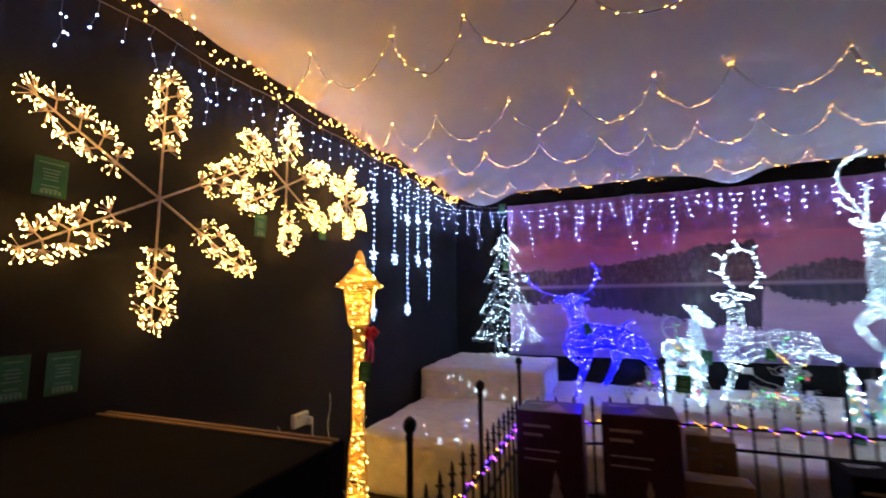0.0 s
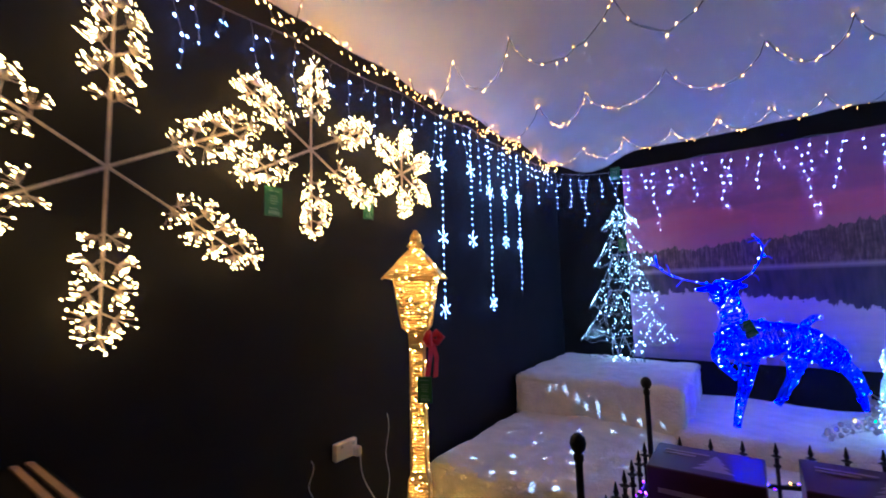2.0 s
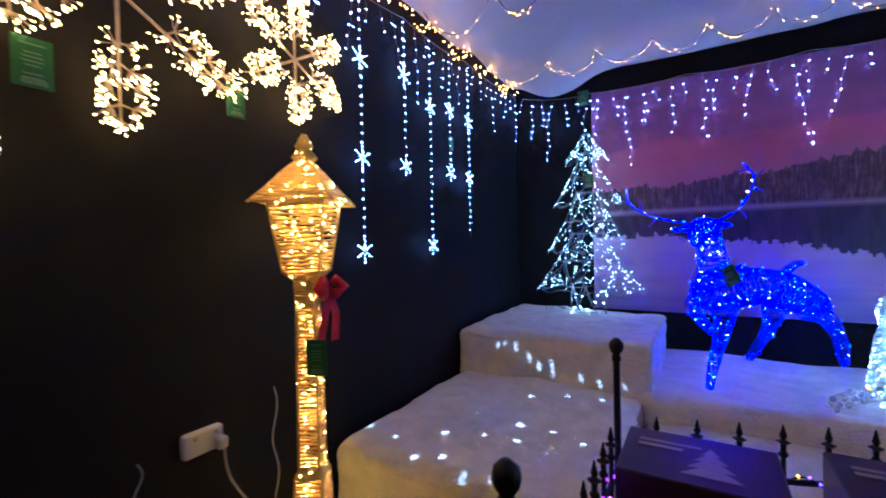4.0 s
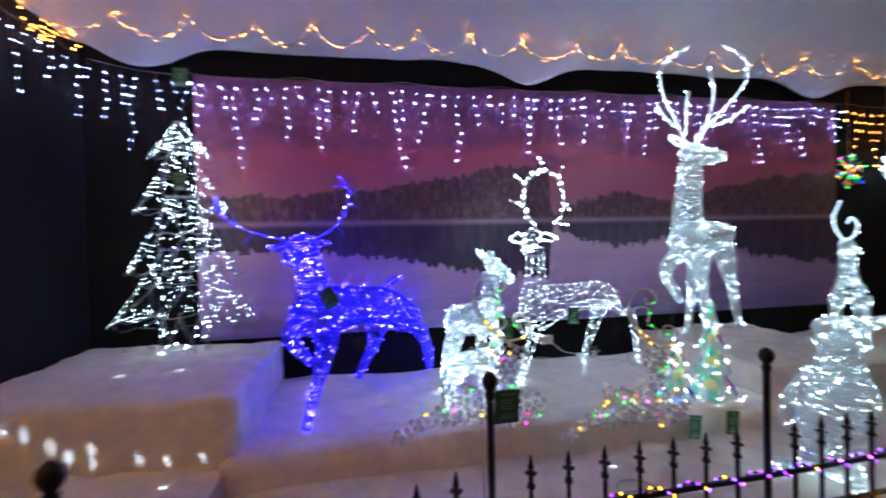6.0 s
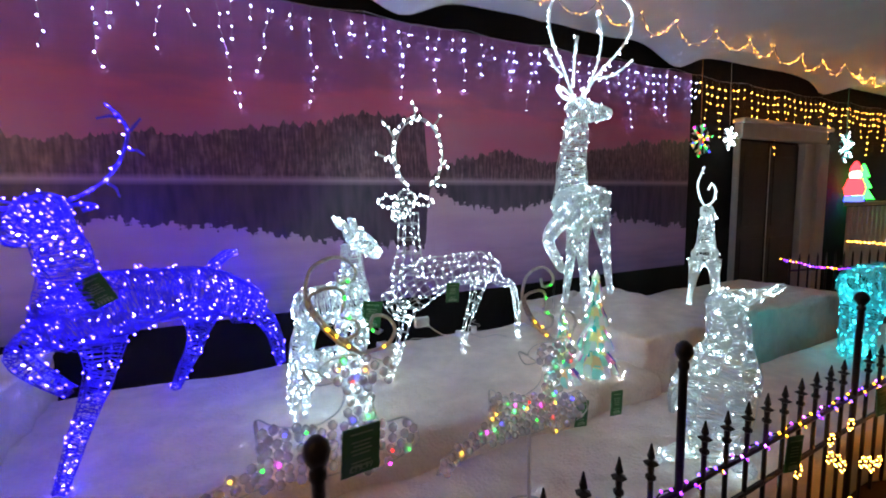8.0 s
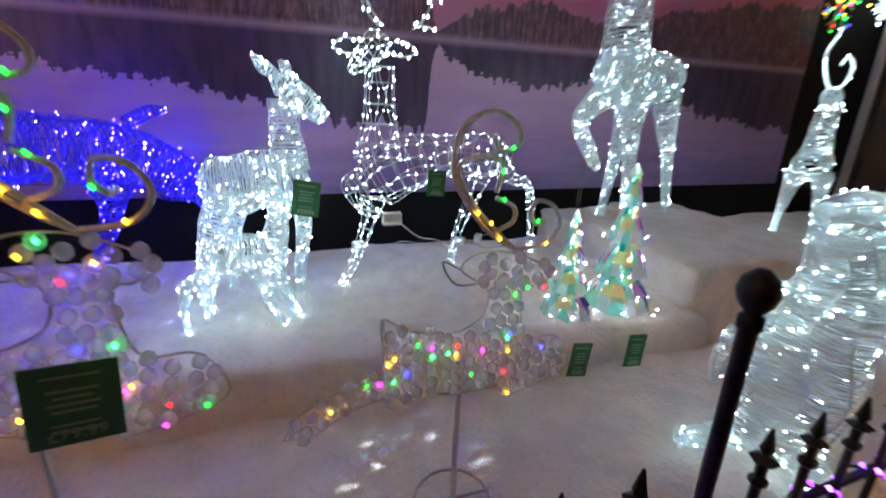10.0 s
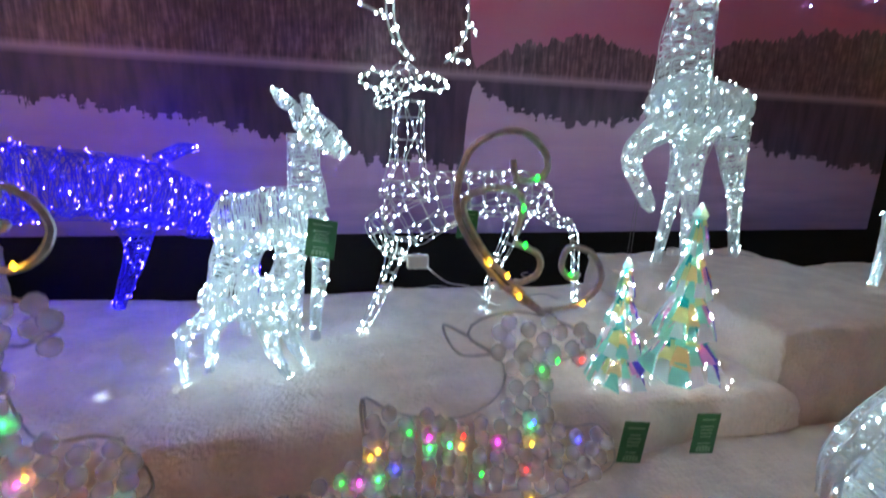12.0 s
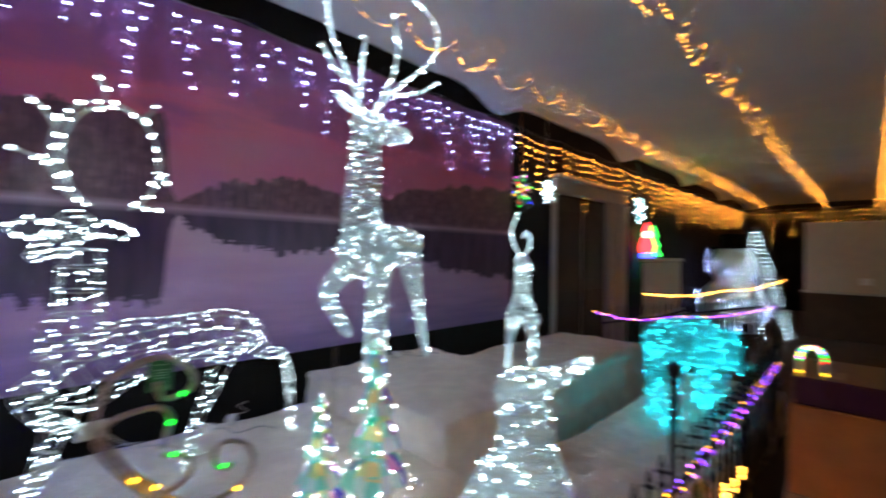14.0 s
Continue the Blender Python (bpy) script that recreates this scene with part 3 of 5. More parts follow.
def doe():
    d = thing("reindeer_figure", (0.68, 5.02, 0.5), "white LED spun-acrylic doe standing on the snow platform", "light figure", "lit reindeer")
    kw = dict(parent=d, thread=clear_thread, bulb=white_bulb)
    limb("body", [(0.47, 5.0, 0.98, .03), (0.52, 5.0, 0.98, .08, .10), (0.65, 5.0, 0.99, .09, .11), (0.78, 5.01, 1.0, .095, .11), (0.85, 5.02, 1.02, .04)], wraps=95, bulbs=560, **kw)
    limb("neck", [(0.79, 5.02, 1.03, .085, .08), (0.785, 5.02, 1.17, .058), (0.78, 5.02, 1.29, .052)], wraps=95, bulbs=420, **kw)
    limb("head", [(0.75, 5.01, 1.33, .03), (0.79, 5.01, 1.335, .056), (0.85, 5.01, 1.29, .052), (0.91, 5.01, 1.24, .036), (0.935, 5.01, 1.22, .016)], wraps=100, bulbs=420, **kw)
    limb("ear", [(0.78, 5.0, 1.36, .014), (0.73, 5.0, 1.395, .024), (0.69, 5.0, 1.435, .007)], wraps=100, bulbs=250, **kw)
    limb("ear", [(0.80, 5.04, 1.37, .012), (0.80, 5.04, 1.40, .022), (0.78, 5.04, 1.425, .007)], wraps=100, bulbs=200, **kw)
    limb("front_leg", [(0.81, 5.02, 0.94, .05), (0.83, 5.02, 0.81, .032), (0.81, 5.02, 0.67, .024), (0.80, 5.02, 0.51, .018)], wraps=100, bulbs=220, **kw)
    limb("front_leg", [(0.75, 5.1, 0.92, .05), (0.73, 5.1, 0.76, .03), (0.72, 5.1, 0.51, .018)], wraps=100, bulbs=160, **kw)
    limb("hind_leg", [(0.55, 4.98, 0.94, .06), (0.51, 4.98, 0.84, .054), (0.48, 4.98, 0.76, .038), (0.46, 4.98, 0.66, .026), (0.44, 4.98, 0.51, .018)], wraps=100, bulbs=280, **kw)
    limb("hind_leg", [(0.58, 5.08, 0.92, .06), (0.55, 5.1, 0.76, .036), (0.52, 5.12, 0.51, .018)], wraps=100, bulbs=160, **kw)
    f = thing("fawn_figure", (0.62, 4.77, 0.5), "small white LED acrylic fawn standing close before the doe", "light figure", "lit reindeer")
    kw = dict(parent=f, thread=clear_thread, bulb=white_bulb)
    limb("body", [(0.48, 4.78, 0.77, .02), (0.53, 4.78, 0.77, .062), (0.63, 4.78, 0.765, .076), (0.71, 4.78, 0.765, .074), (0.76, 4.78, 0.79, .025)], wraps=105, bulbs=620, **kw)
    limb("neck", [(0.72, 4.78, 0.80, .052), (0.745, 4.78, 0.89, .036), (0.74, 4.78, 0.95, .032)], wraps=105, bulbs=420, **kw)
    limb("head", [(0.75, 4.77, 0.98, .02), (0.71, 4.76, 0.98, .038), (0.66, 4.76, 0.945, .026), (0.63, 4.76, 0.92, .012)], wraps=105, bulbs=320, **kw)
    limb("front_leg", [(0.68, 4.76, 0.72, .048), (0.69, 4.74, 0.62, .024), (0.72, 4.73, 0.55, .016), (0.74, 4.73, 0.51, .011)], wraps=105, bulbs=280, **kw)
    limb("front_leg", [(0.71, 4.80, 0.71, .044), (0.75, 4.80, 0.60, .024), (0.79, 4.80, 0.51, .013)], wraps=105, bulbs=280, **kw)
    limb("hind_leg", [(0.54, 4.76, 0.75, .044), (0.48, 4.74, 0.70, .024), (0.44, 4.74, 0.68, .02), (0.43, 4.74, 0.60, .015), (0.43, 4.74, 0.51, .010)], wraps=105, bulbs=280, **kw)
    limb("hind_leg", [(0.55, 4.80, 0.72, .038), (0.50, 4.81, 0.65, .022), (0.48, 4.81, 0.51, .012)], wraps=105, bulbs=220, **kw)
    tag_card((0.843, 4.895, 0.935), -8, (0.10, 0.135), "green price tag hung on the white doe", tilt=8)


def cage_reindeer():
    d = thing("reindeer_figure", (1.45, 5.25, 0.5), "open wire reindeer outlined in white LEDs, leaping", "light figure", "lit reindeer")
    kw = dict(parent=d, thread=white_wire, bulb=white_bulb)
    rings([(1.10, 5.2, 0.92, .06), (1.18, 5.2, 0.97, .13, .14), (1.32, 5.23, 1.03, .12, .13), (1.5, 5.26, 1.06, .10), (1.72, 5.28, 1.06, .11), (1.86, 5.3, 1.04, .06)], count=11, lines=11, step=0.062, name="body", **kw)
    rings([(1.17, 5.2, 1.05, .11), (1.18, 5.2, 1.25, .07), (1.18, 5.19, 1.44, .06)], count=5, lines=8, step=0.05, name="neck", **kw)
    rings([(1.20, 5.19, 1.53, .035), (1.16, 5.17, 1.52, .06), (1.10, 5.12, 1.46, .045), (1.05, 5.08, 1.41, .02)], count=5, lines=7, step=0.035, name="head", **kw)
    rings([(1.14, 5.15, 0.88, .06), (1.10, 5.12, 0.75, .03), (1.04, 5.08, 0.62, .022), (0.97, 5.03, 0.51, .016)], count=6, lines=5, step=0.045, name="front_leg", **kw)
    rings([(1.10, 5.22, 0.96, .05), (1.04, 5.2, 0.93, .04), (1.10, 5.18, 0.83, .03), (1.17, 5.16, 0.80, .02)], count=5, lines=5, step=0.045, name="front_leg", **kw)
    rings([(1.72, 5.26, 1.0, .07), (1.66, 5.25, 0.84, .035), (1.58, 5.22, 0.68, .022), (1.54, 5.2, 0.51, .016)], count=6, lines=5, step=0.05, name="hind_leg", **kw)
    rings([(1.82, 5.3, 1.02, .06), (1.92, 5.3, 0.93, .03), (2.02, 5.3, 0.88, .022), (2.06, 5.3, 0.51, .016)], count=6, lines=5, step=0.05, name="hind_leg", **kw)
    cx, cz, rx, rz = 1.255, 1.79, .165, .215
    for k in (0, 1):
        pts = [(cx + (rx - .012 * k) * math.sin(w) + .02 * k, 5.2 + .03 * k, cz + (rz - .01 * k) * math.cos(w)) for w in [-2.7 + 5.4 * i / 22 for i in range(23)]]
        rod("antler", pts, d, white_wire, white_bulb, 0.005, 0.05, 0.0058, 0.012)
    for a, b in (((1.10, 1.88), (1.03, 1.97)), ((1.09, 1.75), (0.99, 1.78)), ((1.24, 2.0), (1.22, 2.10)), ((1.36, 1.96), (1.40, 2.03)), ((1.42, 1.75), (1.45, 1.70)), ((1.33, 1.62), (1.43, 1.60))):
        rod("tine", [(a[0], 5.2, a[1]), ((a[0] + b[0]) / 2 + .01, 5.2, (a[1] + b[1]) / 2), (b[0], 5.19, b[1])], d, white_wire, white_bulb, 0.006, 0.03, 0.0055, 0.012)
    for s in (-1, 1):
        rod("ear", [(1.16 + .05 * s, 5.18, 1.53), (1.16 + .13 * s, 5.17, 1.54), (1.16 + .17 * s, 5.17, 1.50), (1.16 + .11 * s, 5.17, 1.48), (1.16 + .05 * s, 5.18, 1.50)], d, white_wire, white_bulb, 0.005, 0.025, 0.0065)
    g = Geo()
    g.box((1.17, 5.10, 0.76), (1.26, 5.13, 0.82), .006)
    part("controller", g, plastic, d, "white plastic LED controller")
    rows, _ = resample([(1.25, 5.12, 0.77, 0, 0), (1.34, 5.10, 0.70, 0, 0), (1.46, 5.14, 0.66, 0, 0), (1.58, 5.20, 0.56, 0, 0), (1.66, 5.30, 0.512, 0, 0)], 24)
    g = Geo()
    g.tube([c for c, _, _ in rows], .003, 5)
    part("cable", g, plastic, d)
    tag_card((1.42, 5.10, 0.95), -4, (0.085, 0.12), "green price tag hung on the wire reindeer", tilt=4)


def tall_stag():
    d = thing("reindeer_figure", (2.5, 5.2, 0.67), "tall white LED spun-acrylic stag on the raised platform", "light figure", "lit reindeer")
    kw = dict(parent=d, thread=clear_thread, bulb=white_bulb)
    limb("body", [(2.19, 5.0, 1.45, .04), (2.26, 5.05, 1.46, .10, .11), (2.39, 5.1, 1.47, .135, .14), (2.67, 5.25, 1.48, .135, .13), (2.90, 5.37, 1.51, .105), (3.02, 5.41, 1.54, .035)], wraps=85, bulbs=420, **kw)
    limb("neck", [(2.34, 5.07, 1.48, .13, .12), (2.27, 5.0, 1.68, .10), (2.25, 4.95, 1.89, .08), (2.24, 4.93, 2.02, .07)], wraps=80, bulbs=330, **kw)
    limb("head", [(2.18, 4.95, 2.11, .035), (2.23, 4.92, 2.08, .072), (2.31, 4.88, 2.05, .064), (2.40, 4.85, 2.045, .042), (2.44, 4.83, 2.05, .018)], wraps=85, bulbs=360, **kw)
    limb("front_leg", [(2.27, 5.05, 1.39, .075), (2.14, 5.02, 1.31, .052), (2.08, 5.0, 1.24, .037), (2.13, 5.0, 1.14, .034), (2.19, 5.0, 1.05, .028), (2.21, 5.0, 1.02, .012)], wraps=90, bulbs=230, **kw)
    limb("front_leg", [(2.45, 5.1, 1.38, .095), (2.47, 5.1, 1.17, .046), (2.47, 5.08, 1.0, .030), (2.48, 5.06, 0.685, .02)], wraps=90, bulbs=200, **kw)
    limb("hind_leg", [(2.56, 5.26, 1.40, .09), (2.58, 5.31, 1.20, .045), (2.59, 5.35, 1.0, .032), (2.60, 5.41, 0.685, .022)], wraps=90, bulbs=170, **kw)
    limb("hind_leg", [(2.87, 5.34, 1.43, .09), (2.97, 5.38, 1.22, .062), (3.05, 5.41, 1.02, .034), (3.18, 5.48, 0.685, .024)], wraps=90, bulbs=210, **kw)
    racks = (((2.21, 4.93, 2.15), (2.13, 4.94, 2.32), (2.06, 4.95, 2.46), (2.03, 4.95, 2.60), (2.08, 4.95, 2.73), (2.26, 4.95, 2.84)),
             ((2.29, 4.92, 2.15), (2.42, 4.93, 2.31), (2.62, 4.95, 2.48), (2.74, 4.95, 2.64), (2.72, 4.95, 2.78), (2.54, 4.95, 2.86)),
             ((2.31, 4.91, 2.20), (2.38, 4.90, 2.36), (2.41, 4.90, 2.53), (2.37, 4.90, 2.68)),
             ((2.20, 4.92, 2.20), (2.19, 4.90, 2.36), (2.21, 4.90, 2.50)))
    for a in racks:
        rod("antler", a, d, clear_thread, white_bulb, 0.009, 0.032, 0.0045, 0.014)
    for a in (((2.38, 4.92, 2.27), (2.56, 4.92, 2.32), (2.72, 4.92, 2.43)), ((2.16, 4.93, 2.26), (2.06, 4.92, 2.30), (1.98, 4.92, 2.40))):
        rod("tine", a, d, clear_thread, white_bulb, 0.009, 0.034, 0.0045, 0.012)
    for dx in (0, .012):
        g = Geo()
        g.tube([(2.13 + dx, 5.0, 1.14), (2.12 + dx * 1.6, 5.01, 0.685)], .0012, 4)
        part("tether", g, grey_wire, d, "thin clear line")
    rod("ear", [(2.20, 4.92, 2.13), (2.13, 4.92, 2.13), (2.07, 4.92, 2.18), (2.11, 4.92, 2.19), (2.19, 4.92, 2.15)], d, clear_thread, white_bulb, 0.010, 0.024, 0.0045)
    rod("ear", [(2.28, 4.94, 2.14), (2.33, 4.97, 2.18), (2.35, 4.98, 2.23)], d, clear_thread, white_bulb, 0.010, 0.024, 0.0045)


def penguin():
    d = thing("penguin_figure", (2.02, 3.87, 0.36), "clear acrylic LED penguin with raised beak on the snow step", "light figure", "lit animals")
    kw = dict(parent=d, thread=clear_thread, bulb=white_bulb)
    limb("body", [(2.03, 3.87, 0.39, .08), (2.03, 3.87, 0.46, .115, .11), (2.03, 3.86, 0.62, .145, .13), (2.06, 3.85, 0.78, .122, .11), (2.075, 3.85, 0.91, .082), (2.05, 3.85, 1.02, .07), (2.03, 3.85, 1.08, .045)], wraps=110, lines=9, bulbs=430, thick=0.0026, **kw)
    limb("head", [(1.93, 3.84, 1.075, .03), (2.01, 3.83, 1.07, .056), (2.12, 3.82, 1.075, .042), (2.23, 3.81, 1.085, .024), (2.38, 3.80, 1.105, .011)], wraps=100, bulbs=330, **kw)
    limb("wing", [(2.13, 3.81, 0.90, .016), (2.19, 3.80, 0.74, .028), (2.23, 3.80, 0.63, .010)], wraps=95, bulbs=130, **kw)
    limb("wing", [(1.96, 3.89, 0.88, .016), (1.86, 3.92, 0.72, .028), (1.84, 3.93, 0.60, .010)], wraps=95, bulbs=130, **kw)
    limb("foot", [(1.96, 3.92, 0.41, .05, .03), (1.88, 3.94, 0.40, .045, .02), (1.80, 3.95, 0.395, .02)], wraps=95, bulbs=200, **kw)
    limb("foot", [(2.06, 3.80, 0.41, .045, .03), (2.02, 3.73, 0.40, .045, .02), (1.99, 3.70, 0.395, .02)], wraps=95, bulbs=200, **kw)


def small_stag():
    d = thing("reindeer_figure", (3.52, 4.88, 0.6), "slim white LED acrylic reindeer seen head-on, on fleece", "light figure", "lit reindeer")
    kw = dict(parent=d, thread=clear_thread, bulb=white_bulb)
    Q = lambda s, z, r, w=0.0: (3.49 + .84 * s + .54 * w, 4.85 + .54 * s - .84 * w, z, r)
    limb("body", [Q(-.04, 1.03, .05), Q(0, 1.06, .09), Q(.14, 1.05, .095), Q(.28, 1.04, .09), Q(.36, 1.04, .04)], wraps=90, bulbs=260, **kw)
    limb("neck", [Q(0, 1.10, .075), Q(-.02, 1.24, .056), Q(-.03, 1.36, .045)], wraps=90, bulbs=220, **kw)
    limb("head", [Q(0, 1.42, .035), Q(-.05, 1.40, .048), Q(-.12, 1.34, .026)], wraps=90, bulbs=220, **kw)
    for s, w, lean in ((0, -.06, -.03), (0, .06, .02), (.28, -.07, -.02), (.28, .07, .03)):
        limb("leg", [Q(s, 1.0, .05, w), Q(s, 0.86, .028, w + lean * .5), Q(s, 0.74, .018, w + lean), Q(s, 0.60, .015, w + lean)], wraps=90, bulbs=170, **kw)
    rod("antler", [(3.44, 4.84, 1.44), (3.38, 4.84, 1.51), (3.35, 4.84, 1.60), (3.39, 4.84, 1.68), (3.42, 4.84, 1.73)], d, clear_thread, white_bulb, .009, .035, .0045)
    rod("antler", [(3.49, 4.84, 1.44), (3.55, 4.84, 1.48), (3.57, 4.84, 1.56), (3.52, 4.84, 1.60), (3.48, 4.84, 1.56)], d, clear_thread, white_bulb, .009, .035, .0045)
    rod("ear", [(3.52, 4.85, 1.40), (3.58, 4.85, 1.38), (3.61, 4.85, 1.33)], d, clear_thread, white_bulb, .009, .03, .0045)


def bear():
    d = thing("bear_figure", (4.3, 3.98, 0.36), "turquoise LED acrylic polar bear walking on the snow step", "light figure", "lit animals")
    kw = dict(parent=d, thread=cyan_thread, bulb=cyan_bulb)
    A = lambda s, w, z, *r: (3.95 + .92 * s + .39 * w, 4.13 - .39 * s + .92 * w, z, *r)
    limb("body", [A(-.04, 0, 0.86, .06), A(.03, 0, 0.87, .14, .15), A(.20, 0, 0.89, .15, .16), A(.42, 0, 0.87, .145, .16), A(.56, 0, 0.84, .10)], wraps=75, bulbs=420, **kw)
    limb("head", [A(.54, 0, 0.86, .11), A(.68, 0, 0.78, .10), A(.82, 0, 0.68, .062), A(.92, 0, 0.61, .03)], wraps=80, bulbs=330, **kw)
    for s, w in ((.02, -.10), (.10, .09), (.46, -.10), (.56, .09)):
        limb("leg", [A(s + .03, w, 0.84, .085), A(s, w, 0.62, .055), A(s, w, 0.40, .05), A(s + .03, w, 0.375, .05)], wraps=80, bulbs=330, **kw)
    for w in (-.07, .07):
        limb("ear", [A(.64, w, 0.86, .02), A(.64, w * 1.1, 0.91, .025), A(.64, w * 1.1, 0.935, .008)], wraps=90, bulbs=200, **kw)


def beaded_reindeer(x0, z0, y, label, tag=None):
    """Flat leaping reindeer of clear beads in a bent-wire outline with coloured LEDs, on a stake."""
    d = thing("beaded_reindeer", (x0 + 0.33, y, 0.36), label, "light figure", "beaded reindeer on stakes")
    beads, wire, bulbs = Geo(), Geo(), Geo()
    P = lambda x, z: (x0 + x, y, z0 + z)

    def line(pts, r=0.0022):
        rows, _ = resample([(*P(*p), 0, 0) for p in pts], len(pts) * 5)
        wire.tube([c for c, _, _ in rows], r, 4)

    # bands of the figure: centre line and half-width
    bands = ((((-.035, .02), (.04, .07), (.13, .105)), .028), (((.15, .125), (.28, .125), (.43, .125)), .072), (((.44, .12), (.50, .115), (.555, .10)), .046), (((.42, .04), (.48, .05), (.54, .07)), .015), (((.405, .19), (.405, .25), (.41, .30)), .042), (((.35, .335), (.42, .335), (.50, .31)), .034), (((.155, .215), (.20, .205), (.26, .20)), .014))
    for pts, hw in bands:
        rows, ln = resample([(*P(*p), 0, 0) for p in pts], 40)
        n, m = max(2, int(ln / 0.025)), max(1, int(2 * hw / 0.0245))
        for i in range(n + 1):
            c = rows[int(40 * i / n)][0]
            t = (rows[min(40, int(40 * i / n) + 2)][0] - rows[max(0, int(40 * i / n) - 2)][0]).normalized()
            nr = Vector((-t.z, 0, t.x))
            for k in range(m):
                q = c + nr * ((k + .5 + (.22 if i % 2 else -.22)) / m * 2 - 1) * hw + Vector((rnd(-.002, .002), rnd(-.004, .004), rnd(-.002, .002)))
                rr = 0.0134
                beads.lathe(q - Vector((0, 0, rr)), [(rr * .35, 0), (rr * .87, rr * .45), (rr, rr), (rr * .87, rr * 1.55), (rr * .35, rr * 2)], 7)
                if random.random() < 0.17:
                    bulbs.bulb(q + Vector((0, rnd(-.017, .004), 0)), 0.0046)
    line([(-.06, .01), (-.03, .06), (.05, .10), (.13, .12), (.14, .18), (.14, .25), (.19, .22), (.28, .20), (.35, .23), (.36, .29), (.30, .34), (.33, .37), (.41, .37), (.51, .32), (.47, .29), (.44, .28), (.46, .17), (.54, .16), (.58, .10), (.56, .06), (.42, .02), (.41, .05), (.31, .05), (.17, .07), (.07, .05), (0, .01), (-.06, .01)])
    line([(.28, .20), (.305, .13), (.305, .05)])
    line([(.30, .34), (.26, .36), (.29, .31), (.36, .31)])
    line([(.14, .25), (.155, .17), (.20, .20)])
    part("outline", wire, white_wire, d, "bent metal wire outline")
    part("beads", beads, bead_clear, d, "clear round acrylic beads", kind="stuff", smooth=True)
    part("led_string", bulbs, colour_bulb, d, "red, green, blue and gold LEDs", kind="stuff")
    for curl in (((-.06, .04), (-.11, .10), (-.14, .16), (-.13, .23), (-.10, .26), (-.05, .27), (-.01, .24), (-.01, .21), (-.05, .20), (-.06, .23)), ((.07, .01), (.10, .05), (.08, .09), (.04, .10), (.03, .07), (.05, .05), (.06, .06)), ((-.05, .035), (-.01, .06), (-.01, .09), (-.05, .11)), ((-.09, .09), (-.13, .17), (-.07, .19), (-.04, .17), (-.05, .12))):
        g = Geo()
        base = Vector(P(.415, .375))
        rows, _ = resample([(*base, 0, 0)] + [(base.x + a, base.y, base.z + c, 0, 0) for a, c in curl], 39)
        pts = [c for c, _, _ in rows]
        g.tube(pts, 0.0050, 6)
        b = Geo()
        for i in range(9, 40, 26):
            b.bulb(pts[i] + Vector((rnd(-.006, .006), -.009, .004)), 0.0042)
        an = part("antler", g, silver_twist, d, "curled silvery twisted antler")
        part("led_string", b, colour_bulb, an, kind="stuff")
    g = Geo()
    g.tube([P(.305, .06), (x0 + .305, y, 0.37)], 0.007, 6)
    part("stake", g, plastic, d, "white plastic stake")
    g = Geo()
    g.tube([(x0 + .305 + .09 * math.cos(w), y + .09 * math.sin(w), 0.372) for w in [2 * math.pi * i / 20 for i in range(20)]], 0.004, 5, closed=True)
    g.tube([(x0 + .22, y, .372), (x0 + .40, y, .372)], 0.004, 5)
    part("stand_ring", g, white_wire, d)


bead_clear = acrylic("clear_bead", (0.94, 0.94, 0.96), 0.06, 0.68)
silver_twist = surface("silver_twist", (0.66, 0.63, 0.63), 0.28, 0.4, vary=0.3, scale=90, fine=300, bump=0.3)


def iridescent():
    """Dichroic film: every facet shows its own pastel or saturated hue."""
    m, n, l, b = material("dichroic_film")
    geo = n.new("ShaderNodeNewGeometry")
    ramp = n.new("ShaderNodeValToRGB")
    ramp.color_ramp.interpolation = "CONSTANT"
    cols = [(.8, .93, .95), (.04, .6, .6), (.95, .75, .45), (.88, .85, .92), (.2, .16, .7), (.92, .92, .8), (.85, .45, .75), (.4, .85, .8), (.95, .5, .2), (.75, .88, .98), (.95, .8, .5), (.1, .55, .6), (.85, .9, .55), (.5, .9, .8), (.9, .9, .92)]
    els = ramp.color_ramp.elements
    while len(els) < len(cols):
        els.new(0.5)
    for i, c in enumerate(cols):
        els[i].position, els[i].color = i / len(cols), (*c, 1)
    l.new(geo.outputs["Random Per Island"], ramp.inputs[0])
    l.new(ramp.outputs[0], b.inputs["Base Color"])
    b.inputs["Roughness"].default_value = 0.1
    b.inputs["Coat Weight"].default_value = 0.6
    tl, mx = n.new("ShaderNodeBsdfTranslucent"), n.new("ShaderNodeMixShader")
    l.new(ramp.outputs[0], tl.inputs[0])
    mx.inputs[0].default_value = 0.6
    l.new(b.outputs[0], mx.inputs[1])
    l.new(tl.outputs[0], mx.inputs[2])
    l.new(mx.outputs[0], n["Material Output"].inputs[0])
    return m


film = iridescent()


